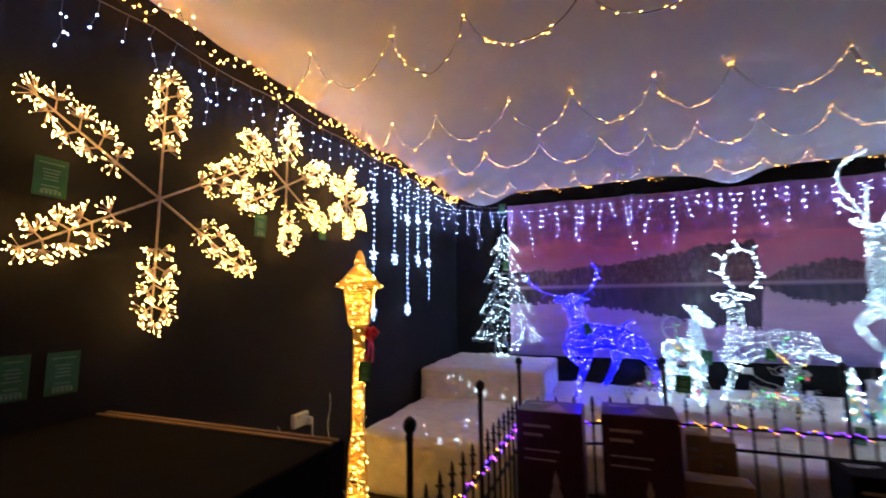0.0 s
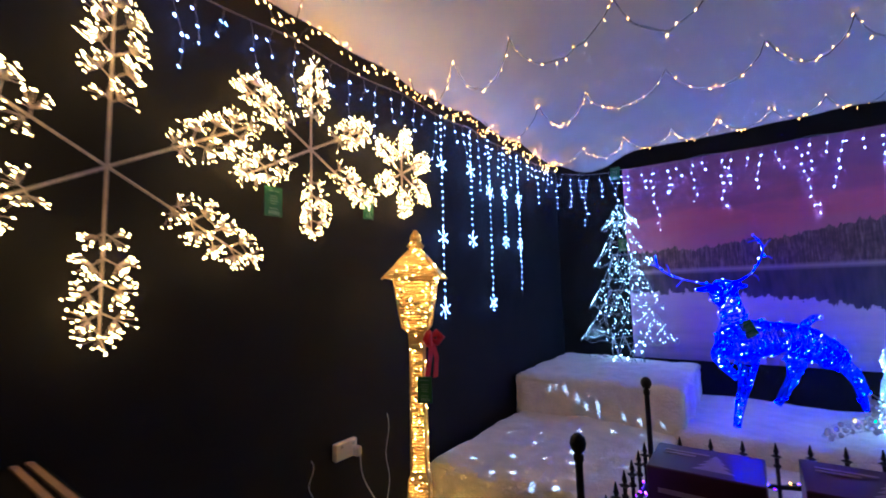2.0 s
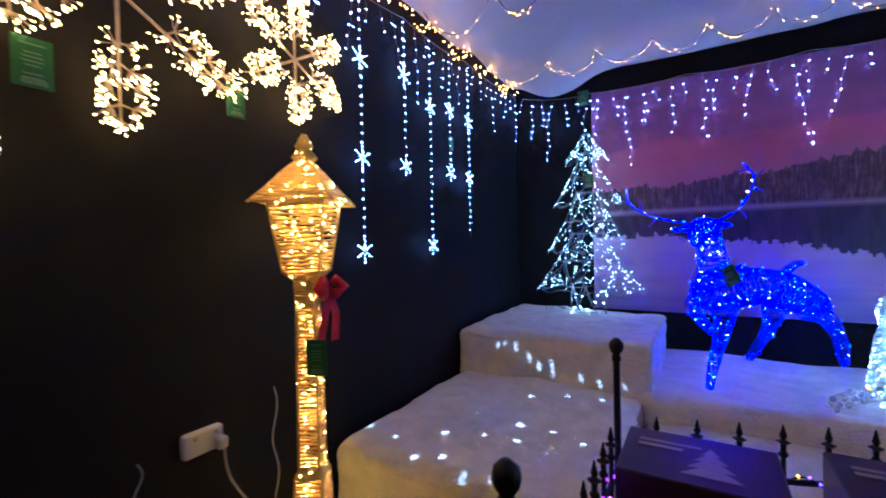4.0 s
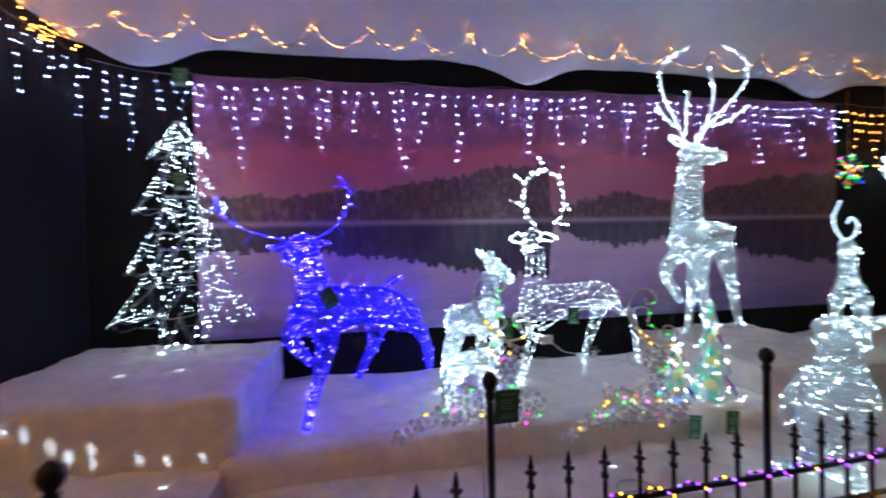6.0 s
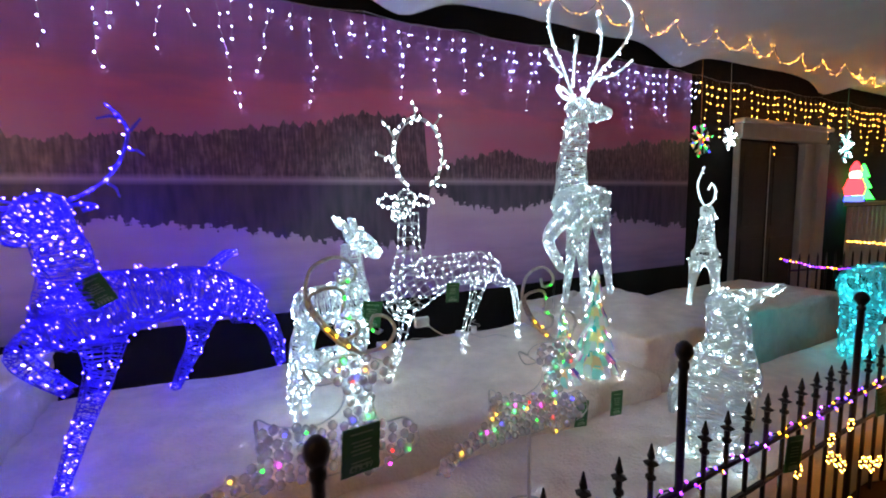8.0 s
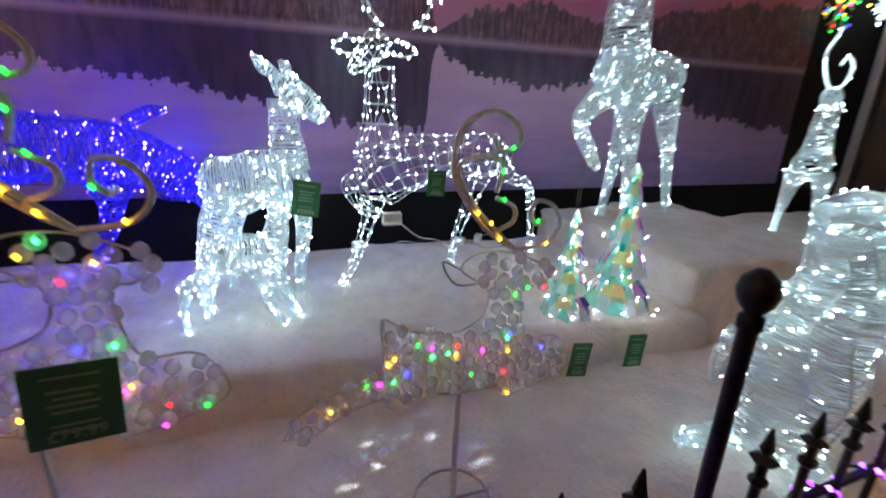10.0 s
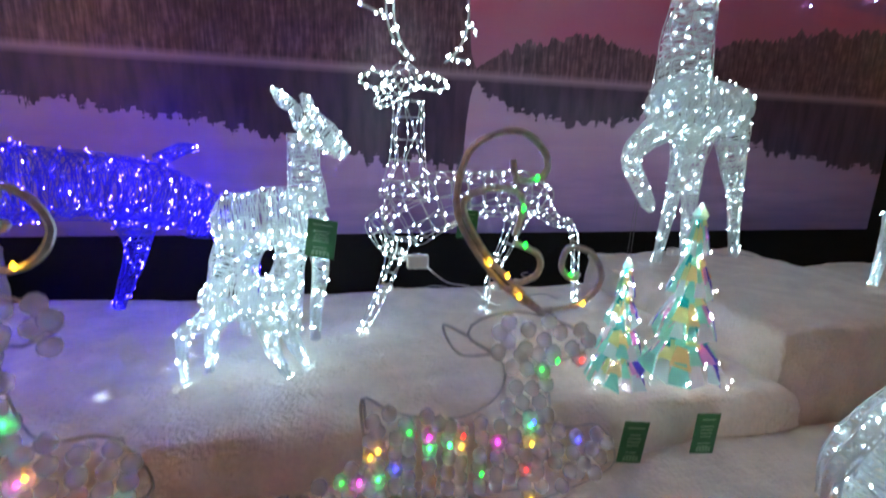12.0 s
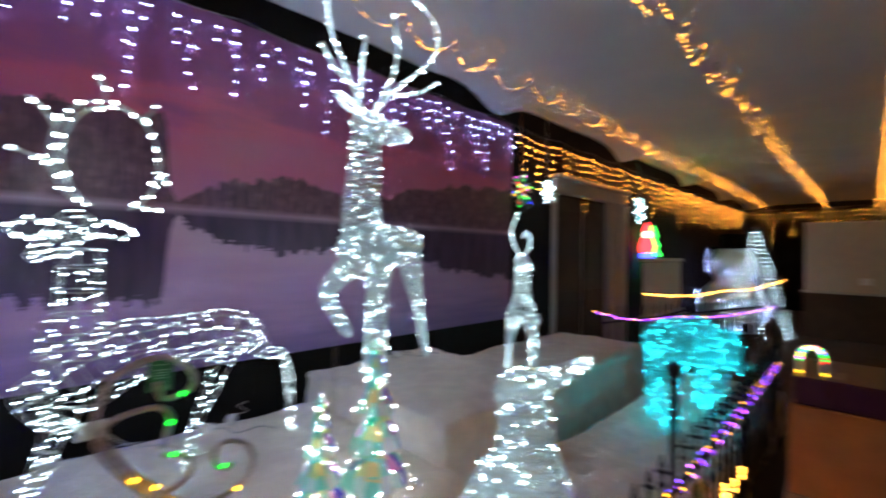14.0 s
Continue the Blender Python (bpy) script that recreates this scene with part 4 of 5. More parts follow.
def crystal_tree(x, y, z, h, r, label):
    d = thing("crystal_tree", (x, y, z), label, "tree ornament", "iridescent table trees")
    b = Geo()
    tiers = 4
    for t in range(tiers):
        lo, hi = z + h * (.04 + .23 * t), z + h * (.34 + .22 * t)
        ra = r * (1 - .23 * t)
        g = Geo()
        n = 14
        for k in range(n):
            w = 2 * math.pi * (k + .5 * (t % 2)) / n
            for f0, f1, q in ((0, .4, 1.0), (.33, .72, .92), (.66, 1, .84)):
                c = lambda rr, a, zz: Vector((x + rr * math.cos(w + a), y + rr * math.sin(w + a), zz))
                z0, z1 = hi - (hi - lo) * f1, hi - (hi - lo) * f0
                r0, r1 = ra * (.12 + .88 * f1), ra * (.12 + .88 * f0)
                a0 = math.pi / n * rnd(.6, 1.35)
                v = [c(r1, -a0 * .6, z1), c(r1, a0 * .6, z1), c(r0 * q * rnd(.98, 1.15), a0, z0 + rnd(-.012, .012)), c(r0 * q * rnd(.98, 1.15), -a0, z0 + rnd(-.012, .012))]
                inn = [p - Vector((math.cos(w), math.sin(w), 0)) * .003 for p in v]
                g.add(v + inn, [(0, 3, 2, 1), (4, 5, 6, 7), (0, 1, 5, 4), (1, 2, 6, 5), (2, 3, 7, 6), (3, 0, 4, 7)])
        part("facet_tier", g, film, d, "overlapping facets of iridescent film")
        for k in range(34):
            w = rnd(0, 6.28)
            u = rnd(0, 1)
            b.bulb((x + ra * u * (.6 if k % 2 else 1.08) * math.cos(w), y + ra * u * (.6 if k % 2 else 1.08) * math.sin(w), hi - (hi - lo) * u), 0.003)
    part("led_string", b, table_bulb, d, kind="stuff")
    g = Geo()
    g.lathe((x, y, z + h * .93), [(r * .12, 0), (r * .16, h * .02), (.003, h * .09)], 8)
    part("tip", g, clear_thread, d)
    g = Geo()
    g.lathe((x, y, z), [(r * .55, 0), (r * .55, .012), (.02, .016), (.014, h * .9)], 14)
    part("base", g, plastic, d)


table_bulb = led("table_tree_led", (0.9, 0.95, 1.0), 45.0)
blue_reindeer()
doe()
cage_reindeer()
tall_stag()
penguin()
small_stag()
bear()
beaded_reindeer(0.82, 0.62, 3.97, "clear beaded reindeer with coloured LEDs on a stake")
beaded_reindeer(0.105, 0.71, 3.93, "clear beaded reindeer with coloured LEDs beside a green tag")
crystal_tree(1.81, 4.56, 0.50, 0.42, 0.115, "small iridescent faceted table tree lit from within")
crystal_tree(2.06, 4.57, 0.50, 0.59, 0.155, "large iridescent faceted table tree lit from within")


# ---- wire tree on the raised platform ----
def wire_tree():
    x, y, z = -1.25, 5.50, 0.76
    d = thing("wire_tree", (x, y, z), "white wire-frame tiered tree dotted with white LEDs", "lit tree")
    tiers = ((2.36, 2.12, .03, .19), (2.20, 1.74, .05, .29), (1.86, 1.33, .09, .35), (1.50, 0.99, .14, .46))
    for top, low, r0, r1 in tiers:
        g, b = Geo(), Geo()
        at = lambda u, w: Vector((x + (r0 + (r1 - r0) * u ** 1.25) * math.cos(w), y + .55 * (r0 + (r1 - r0) * u ** 1.25) * math.sin(w), top + (low - top) * u + .02 * u * math.sin(9 * w)))
        for k in range(16):
            s = 1 if k % 2 else -1
            g.tube([at(i / 10, 2 * math.pi * k / 16 + s * 1.1 * i / 10) for i in range(11)], .0015, 3)
        for u in (.03, .5, 1):
            g.tube([at(u, 2 * math.pi * k / 28) for k in range(28)], .0017, 4, closed=True)
        for i in range(int(60 + 210 * r1)):
            b.bulb(at(math.sqrt(rnd(0, 1)), rnd(0, 6.283)), .0027)
        p = part("tier", g, tree_wire, d)
        part("led_string", b, white_bulb, p, kind="stuff")
    g, b = Geo(), Geo()
    for k in range(14):
        s = 1 if k % 2 else -1
        w0 = 2 * math.pi * k / 14
        g.tube([(x + .15 * math.cos(w0 + s * .12 * i), y + .1 * math.sin(w0 + s * .12 * i), 0.77 + .045 * i) for i in range(7)], .003, 3)
        b.bulb((x + .15 * math.cos(w0), y + .1 * math.sin(w0), rnd(.78, 1.0)), .006)
    p = part("trunk", g, tree_wire, d)
    part("led_string", b, white_bulb, p, kind="stuff")
    tag_card((-1.2, 5.345, 1.93), 0, (0.08, 0.12), "green price tag hung on the wire tree")


wire_tree()


# ---- snowflakes and star icicles on the black wall ----
def snowflake(y, z, r, turn, label, dense=1.0):
    x = LEFT + 0.05
    d = thing("snowflake_light", (x, y, z), label, "snowflake light", "warm snowflake lights")
    for k in range(6):
        w = math.pi / 2 + k * math.pi / 3 + turn
        ax, sd = Vector((0, math.cos(w), math.sin(w))), Vector((0, -math.sin(w), math.cos(w)))
        c = Vector((x, y, z))
        g, b = Geo(), Geo()
        g.tube([c, c + ax * r * .5, c + ax * r * .97], [.0065, .0055, .0035], 5)
        k2 = .55 + .45 * r / .62
        for i, u in enumerate((.42, .56, .70, .86, .97)):
            root = c + ax * r * (u - .04)
            for s in ((-1, 1) if i < 4 else (0,)):
                way = (sd * s * rnd(.75, 1.05) + ax * rnd(.45, .7)).normalized()
                reach = (.022, .045, .052, .04, .012)[i] * k2 * (r / .62) ** .5
                tip = root + way * reach + Vector((rnd(.005, .03), 0, 0))
                g.tube([root, tip], [.004, .0026], 4)
                cross = Vector((0, -way.z, way.y))
                for j in range(int((12, 23, 25, 22, 15)[i] * dense)):
                    a = rnd(-1.5, 1.5)
                    e = tip + (way * math.cos(a) + cross * math.sin(a) + Vector((rnd(-.3, .8), 0, 0))).normalized() * rnd(.026, .072) * k2
                    g.tube([tip, e], [.0018, .0012], 3)
                    b.bulb(e, .0031)
        arm = part("arm", g, brown_wire, d)
        part("led_string", b, warm_bulb, arm, kind="stuff")
    return d


snowflake(1.40, 2.00, 0.62, 0.0, "large warm-white branching snowflake light on the black wall")
snowflake(2.26, 2.28, 0.45, 0.0, "medium warm-white branching snowflake light on the black wall", 0.9)
snowflake(2.97, 2.30, 0.28, 0.0, "small warm-white snowflake light on the black wall", 0.7)


def star_strand(y, low, stars, label):
    x = LEFT + 0.05
    d = thing("star_icicle_light", (x, y, 2.86), label, "hanging light", "star icicle lights")
    g, b = Geo(), Geo()
    g.tube([(x, y, 2.86), (x + .004, y + .006, (2.86 + low) / 2), (x, y, low)], .0011, 4)
    n = int((2.86 - low) / .052)
    for i in range(n):
        b.bulb((x + rnd(-.004, .004), y + rnd(-.005, .005), 2.86 - (i + .5) * .052), .0046)
    s = part("strand", g, grey_wire, d)
    part("led_string", b, strand_bulb, s, kind="stuff")
    for z in stars:
        g, b = Geo(), Geo()
        for k in range(6):
            w = k * math.pi / 3 + .5
            tip = Vector((x, y + .06 * math.cos(w), z + .06 * math.sin(w)))
            g.tube([(x, y, z), tip], .0022, 4)
            for u in (.3, .65, 1.0):
                b.bulb(Vector((x, y, z)).lerp(tip, u), .0038)
        st = part("star", g, clear_thread, d, "clear snowflake pendant")
        part("led_string", b, strand_bulb, st, kind="stuff")


for y, low, stars in ((3.42, 1.36, (2.47, 1.92, 1.40)), (3.83, 1.90, (2.50, 1.93)), (4.13, 1.38, (2.38, 1.42)), (4.40, 1.93, (2.42, 1.96)), (4.70, 1.46, (2.40, 1.95))):
    star_strand(y, low, stars, "cool-white hanging LED strand with snowflake pendants")


# ---- icicle curtains and ceiling strings ----
def icicles(name, a, b, bulb, label, gap=0.085, longest=0.5, wire=grey_wire, r=0.0056, pitch=0.045, sag=0.03):
    a, b = Vector(a), Vector(b)
    n = int((b - a).length / gap)
    d = thing(name, a, label, "string lights", "icicle curtain lights")
    g, bb = Geo(), Geo()
    top = [a.lerp(b, i / n) - Vector((0, 0, sag * abs(math.sin(i * math.pi / 7)))) for i in range(n + 1)]
    g.tube(top, .0028, 4)
    pattern = (0.25, 0.55, 0.35, 0.9, 0.45, 0.3, 0.65, 0.2, 0.75, 0.4)
    for i, p in enumerate(top):
        ln = longest * pattern[i % 10] * rnd(.85, 1.15)
        pts, q = [p], p
        m = max(2, int(ln / pitch))
        dx = (b - a).normalized()
        for k in range(m):
            q = q + Vector((0, 0, -pitch)) + dx * rnd(-.028, .028)
            pts.append(q)
            bb.bulb(q + dx * rnd(-.012, .012), r * rnd(.8, 1.2))
            if random.random() < .12:
                bb.bulb(q + dx * rnd(.012, .02), r)
        g.tube(pts, .0011, 3)
    w = part("wire", g, wire, d)
    part("led_string", bb, bulb, w, kind="stuff")


icicles("icicle_lights", (LEFT + .04, -1.2, 2.80), (LEFT + .04, BACK - .1, 2.90), cool_bulb, "cool-white LED icicle curtain along the black wall", gap=.12, longest=.50, r=.0035, pitch=.07)
icicles("icicle_lights", (LEFT + .1, BACK - .075, 2.87), (-1.3, BACK - .075, 2.80), cool_bulb, "cool-white LED icicle curtain in the dark corner", gap=.10, longest=.70, r=.0037, pitch=.065)
icicles("icicle_lights", (-1.3, BACK - .085, 2.80), (4.72, BACK - .085, 2.81), cool_bulb, "cool-white LED icicle curtain over the printed lake", gap=.115, longest=.72, r=.0037, pitch=.075)
icicles("icicle_lights", (4.76, BACK - .075, 2.80), (15.5, BACK - .075, 2.80), amber_bulb, "amber LED icicle curtain above the doorway wall", gap=.12, longest=.78, r=.0058, pitch=.085)
icicles("icicle_lights", (FAR - .1, BACK - .1, 2.85), (FAR - .1, -2.5, 2.85), amber_bulb, "amber LED icicle curtain on the far wall", gap=.17, longest=1.1, r=.0065, pitch=.12)


def swag(y, x0, x1, span, drop, label, thick=1, bulb=None, start=0.0):
    """A string hooked to the lining and hanging in loops along x."""
    d = thing("ceiling_string_lights", (x0, y, 2.95), label, "string lights", "ceiling string lights")
    for q in range(thick):
        g, b = Geo(), Geo()
        x, pts = x0 + start, []
        while x < x1:
            s = span * rnd(.75, 1.25)
            dy = rnd(-.05, .05)
            for i in range(12):
                u = i / 12
                pts.append(Vector((x + s * u, y + dy * math.sin(u * math.pi) + rnd(-.008, .008) + .05 * q, 2.955 - drop * rnd(.96, 1.04) * (4 * u * (1 - u)) ** .8 + rnd(-.005, .005))))
            for i in range(2):
                pts.append(Vector((x + s + rnd(-.02, .03), y + rnd(-.02, .02), 2.955)))
            x += s
        g.tube(pts, .0024, 4)
        for p, e in zip(pts, pts[1:]):
            if random.random() < .58:
                b.bulb(p + Vector((rnd(-.012, .012), rnd(-.012, .012), rnd(-.016, .012))), .0041)
            if random.random() < .18:
                b.bulb(p.lerp(e, .5) + Vector((rnd(-.012, .012), rnd(-.012, .012), rnd(-.016, .006))), .0041)
        w = part("wire", g, dark_wire, d)
        part("led_string", b, bulb or amber_bulb, w, kind="stuff")


for y in (0.0, 1.0, 1.96, 3.02, 4.0, 5.25):
    swag(y, LEFT + .1, 15.8, .47 if y < 5 else .45, .24 if y < 3.5 else .19 if y < 4.5 else .13, "amber LED string looped along the white tent lining", thick=1)


def corner_string():
    d = thing("corner_string_lights", (LEFT + .05, 0, 2.93), "amber LED string along the top of the black wall", "string lights")
    g, b = Geo(), Geo()
    pts = [Vector((LEFT + .05 + rnd(0, .03), -1 + 6.7 * i / 260, 2.90 + .05 * math.sin(i * .35) + rnd(-.03, .03))) for i in range(261)]
    g.tube(pts, .002, 3)
    for p in pts:
        b.bulb(p + Vector((rnd(0, .02), rnd(-.02, .02), rnd(-.03, .03))), .0055)
    w = part("wire", g, dark_wire, d)
    part("led_string", b, amber_bulb, w, kind="stuff")


corner_string()


# ---- the gold street-lamp figure by the wall ----
def gold_lamp():
    x, y = -1.74, 2.79
    d = thing("lamp_post_figure", (x, y, 0), "gold wicker lamp-post figure wound with warm LEDs", "lamp figure")

    def woven(name, rows, pitch, n_bulb, sides=4):
        g, b = Geo(), Geo()

        def at(u, w):
            i = u * (len(rows) - 1)
            k = min(len(rows) - 2, int(i))
            f = i - k
            r, z = rows[k][0] * (1 - f) + rows[k + 1][0] * f, rows[k][1] * (1 - f) + rows[k + 1][1] * f
            q = (w + math.pi / sides) % (2 * math.pi / sides) - math.pi / sides
            sq = r * math.cos(math.pi / sides) / math.cos(q) if sides == 4 else r
            return Vector((x + sq * math.cos(w + .5), y + sq * math.sin(w + .5), z))
        tall = abs(rows[-1][1] - rows[0][1])
        turns = tall / pitch
        pts = [at(i / (turns * 16), 2 * math.pi * i / 16) + Vector((rnd(-.003, .003), rnd(-.003, .003), rnd(-.004, .004))) for i in range(int(turns * 16))]
        g.tube(pts, .0050, 4)
        for k in range(sides):
            g.tube([at(i / 12, 2 * math.pi * k / sides + math.pi / sides) for i in range(13)], .006, 5)
        for i in range(n_bulb):
            u, w = rnd(0, 1), rnd(0, 6.283)
            p = at(u, w)
            b.bulb(p + (p - Vector((x, y, p.z))) * (.08 if i % 3 == 0 else -.35), .0048)
        p = part(name, g, gold_wicker, d)
        part("led_string", b, gold_bulb, p, kind="stuff")

    woven("base", [(.135, 0.01), (.10, .10), (.085, .35), (.075, .52), (.055, .56)], .011, 150)
    woven("pole", [(.058, .55), (.053, .9), (.050, 1.2), (.055, 1.31)], .011, 130)
    woven("lantern", [(.05, 1.30), (.10, 1.34), (.125, 1.46), (.15, 1.60), (.155, 1.62)], .010, 130)
    woven("roof", [(.225, 1.605), (.15, 1.67), (.09, 1.73), (.04, 1.77)], .009, 90)
    woven("finial", [(.02, 1.765), (.045, 1.79), (.02, 1.82), (.03, 1.835), (.004, 1.88)], .007, 16, 8)
    bow = thing("ribbon_bow", (-1.67, 2.83, 1.27), "red ribbon bow tied to the gold lamp post", "bow")
    for s in (-1, 1):
        g = Geo()
        g.tube([(x + .055, y + .05, 1.27), (x + .07, y + .05 + .035 * s, 1.30), (x + .08, y + .05 + .065 * s, 1.27), (x + .07, y + .05 + .035 * s, 1.24), (x + .055, y + .05, 1.265)], [.010, .020, .026, .020, .010], 8)
        part("loop", g, red_cloth, bow, smooth=True)
    for s in (-1, 1):
        g = Geo()
        pts = [Vector((x + .06, y + .05, 1.26)), Vector((x + .07, y + .05 + .03 * s, 1.16)), Vector((x + .06, y + .04 + .04 * s, 1.05))]
        for a, c in zip(pts, pts[1:]):
            v = [a + Vector((0, -.018, 0)), a + Vector((0, .018, 0)), c + Vector((0, .02, 0)), c + Vector((0, -.02, 0))]
            g.add(v + [p + Vector((.003, 0, 0)) for p in v], [(3, 2, 1, 0), (4, 5, 6, 7), (0, 1, 5, 4), (2, 3, 7, 6), (1, 2, 6, 5), (3, 0, 4, 7)])
        part("ribbon_end", g, red_cloth, bow)
    tag_card((x + .06, y - .02, 1.0), 25, (0.08, 0.14), "green price tag hung on the gold lamp post")


gold_lamp()


def double_socket():
    d = thing("wall_socket", (LEFT + .02, 2.50, 0.66), "white double wall socket with a plug and cable", "wall socket")
    g = Geo()
    g.box((LEFT + .0, 2.43, .66), (LEFT + .035, 2.58, .75), .006)
    part("plate", g, plastic, d)
    g = Geo()
    g.box((LEFT + .036, 2.535, .665), (LEFT + .08, 2.575, .715), .008)
    part("plug", g, plastic, d)
    for y in (2.47, 2.55):
        g = Geo()
        g.box((LEFT + .0352, y - .008, .722), (LEFT + .041, y + .008, .738), .002)
        part("switch", g, white_wire, d)
    g = Geo()
    rows, _ = resample([(LEFT + .08, 2.555, .67, 0, 0), (LEFT + .09, 2.57, .55, 0, 0), (LEFT + .12, 2.66, .38, 0, 0), (LEFT + .2, 2.75, .2, 0, 0), (LEFT + .26, 2.78, .02, 0, 0)], 24)
    g.tube([c for c, _, _ in rows], .004, 6)
    part("cable", g, plastic, d)
    for y, z0, z1 in ((2.82, .30, .82), (2.28, .45, .72)):
        g = Geo()
        g.tube([(LEFT + .03, y + .015 * math.sin(i * .9), z1 + (z0 - z1) * i / 12) for i in range(13)], .003, 5)
        single("loose_cable", g, white_wire, "thin pale cable hanging down the black wall", "cable", "loose cables")


double_socket()
for y, z, w, h in ((0.97, 1.99, .11, .15), (1.07, 1.238, .11, .16), (0.915, 1.241, .10, .16), (2.05, 1.975, .09, .14), (2.67, 2.03, .08, .13), (4.42, 2.18, .06, .11)):
    tag_card((LEFT + .045, y, z), 90, (w, h), "green price card pinned to the black wall", group="wall price cards")
tag_card((-1.33, BACK - .1, 2.76), 0, (.1, .14), "green price card pinned above the backdrop", group="wall price cards")
tag_card((0.495, 3.875, 0.842), 12, (.112, .13), "green price card beside the beaded reindeer", tilt=4, price="£79.99")
tag_card((1.715, 4.315, 0.45), -4, (.075, .13), "green price tag hanging from a table tree", tilt=6)
tag_card((1.955, 4.315, 0.45), -4, (.075, .13), "green price tag hanging from a table tree", tilt=3)


# ---- iron fence with its LED rope ----
POSTS = ((-0.70, 1.47), (-0.66, 2.24), (-0.65, 3.22), (0.33, 3.55), (1.37, 3.57), (2.62, 3.62), (3.9, 3.64), (5.2, 3.66))
RAIL_LO, RAIL_HI, SPEAR = 0.48, 0.62, 0.80


def fence():
    post, spear = Geo(), Geo()
    post.lathe((0, 0, 0), [(.012, 0), (.012, 1.0), (.016, 1.005), (.016, 1.02), (.011, 1.025), (.022, 1.04), (.026, 1.055), (.022, 1.072), (.008, 1.085)], 10)
    spear.lathe((0, 0, 0), [(.0075, 0.10), (.0075, SPEAR - .10), (.014, SPEAR - .095), (.014, SPEAR - .085), (.008, SPEAR - .08), (.009, SPEAR - .055), (.022, SPEAR - .048), (.006, SPEAR - .04), (.011, SPEAR - .03), (.002, SPEAR + .01)], 6)
    post_me, spear_me = post.mesh("post", iron, True), spear.mesh("picket", iron)
    for i, (a, b) in enumerate(zip(POSTS, POSTS[1:])):
        a, b = Vector((*a, 0)), Vector((*b, 0))
        d = thing("fence_panel", a, "black iron fence panel with spear-tipped pickets", "fence", "iron fence panels")
        for p in ([a, b] if i == len(POSTS) - 2 else [a]):
            o = new("post", post_me)
            o.parent = d
            o.location = p - a
        n = max(3, round((b - a).length / .13))
        for k in range(1, n):
            o = new("picket", spear_me)
            o.parent = d
            o.location = (b - a) * (k / n)
        for z in (RAIL_LO, RAIL_HI):
            g = Geo()
            g.tube([a + Vector((0, 0, z)), b + Vector((0, 0, z))], .010, 6)
            part("rail", g, iron, d)
    rope = thing("led_rope", (*POSTS[0], RAIL_HI), "purple and gold LED string wound along the fence rail", "string lights")
    g, b = Geo(), Geo()
    pts = []
    for a, c in zip(POSTS, POSTS[1:]):
        a, c = Vector((*a, RAIL_HI)), Vector((*c, RAIL_HI))
        n = int((c - a).length / .012)
        t = (c - a).normalized()
        s = Vector((-t.y, t.x, 0))
        for k in range(n):
            w = k * .55
            pts.append(a.lerp(c, k / n) + s * .017 * math.cos(w) + Vector((0, 0, .017 * math.sin(w))))
    g.tube(pts, .0035, 4)
    for k in range(0, len(pts), 2):
        b.bulb(pts[k] + Vector((0, 0, .003)), .0058)
    w = part("wire", g, dark_wire, rope)
    part("led_string", b, rope_bulb, w, kind="stuff")


fence()


def gold_fence_stars():
    """Small gold flower lights strung down the fence panel by the penguin."""
    d = thing("flower_string_lights", (2.4, 3.56, .5), "warm gold flower lights strung down the fence", "string lights")
    g, b = Geo(), Geo()
    for i in range(26):
        c = Vector((1.9 + rnd(0, 1.5), 3.54 + rnd(-.02, .02), rnd(.15, .62)))
        for k in range(7):
            w = 2 * math.pi * k / 7
            e = c + Vector((.022 * math.cos(w), -.01, .022 * math.sin(w)))
            g.tube([c, e], .0015, 3)
            b.bulb(e, .004)
    w = part("petal_wire", g, dark_wire, d, kind="stuff")
    part("led_string", b, amber_bulb, w, kind="stuff")
    tag_card((1.93, 3.53, .60), -8, (.08, .13), "green price tag hung on the iron fence", tilt=5)
    tag_card((2.72, 3.56, .60), -8, (.08, .13), "green price tag hung on the iron fence", tilt=-5)


gold_fence_stars()


# ---- stacked cartons before the fence ----
def carton(x0, x1, y0, y1, z0, z1, mat, label, group="product cartons", tree=True):
    d = thing("carton", ((x0 + x1) / 2, (y0 + y1) / 2, z0), label, "box", group)
    g = Geo()
    g.box((x0, y0, z0), (x1, y1, z1), .004)
    part("box", g, mat, d)
    for face in ("front", "top"):
        for i, wd in enumerate((.42, .30, .55, .50)[:4 if face == "front" else 2]):
            g = Geo()
            o = (.08 + .055 * i + (.04 if i > 1 else 0))
            h = .018 if i < 2 else .010
            a, b = x0 + .10 * (x1 - x0), x0 + (.10 + wd) * (x1 - x0)
            if face == "front":
                g.box((a, y0 - .003, z1 - o - h), (b, y0 - .0005, z1 - o))
            else:
                g.box((a, y1 - .03 - o * .6 - h, z1 + .0005), (b, y1 - .03 - o * .6, z1 + .003))
            part("print_line", g, carton_print, d, "pale line of print")
    if tree:
        cx, zb = x0 + .58 * (x1 - x0), z0 + .12 * (z1 - z0)
        hh = min(.36, .5 * (z1 - z0))
        prof = [(.075, .1), (.03, .34), (.058, .33), (.022, .56), (.042, .55), (.012, .78), (.024, .77), (.001, 1.0)]
        for up in (0, 1):
            g = Geo()
            ring = [(cx + s * w, y0 - .003, zb + hh * u) if not up else (cx + s * w, y0 + .03 + .2 * u, z1 + .003) for s, seq in ((1, prof), (-1, prof[::-1])) for w, u in seq]
            g.add(ring, [tuple(range(len(ring)))])
            part("picture", g, carton_print, d, "printed picture of a table tree")


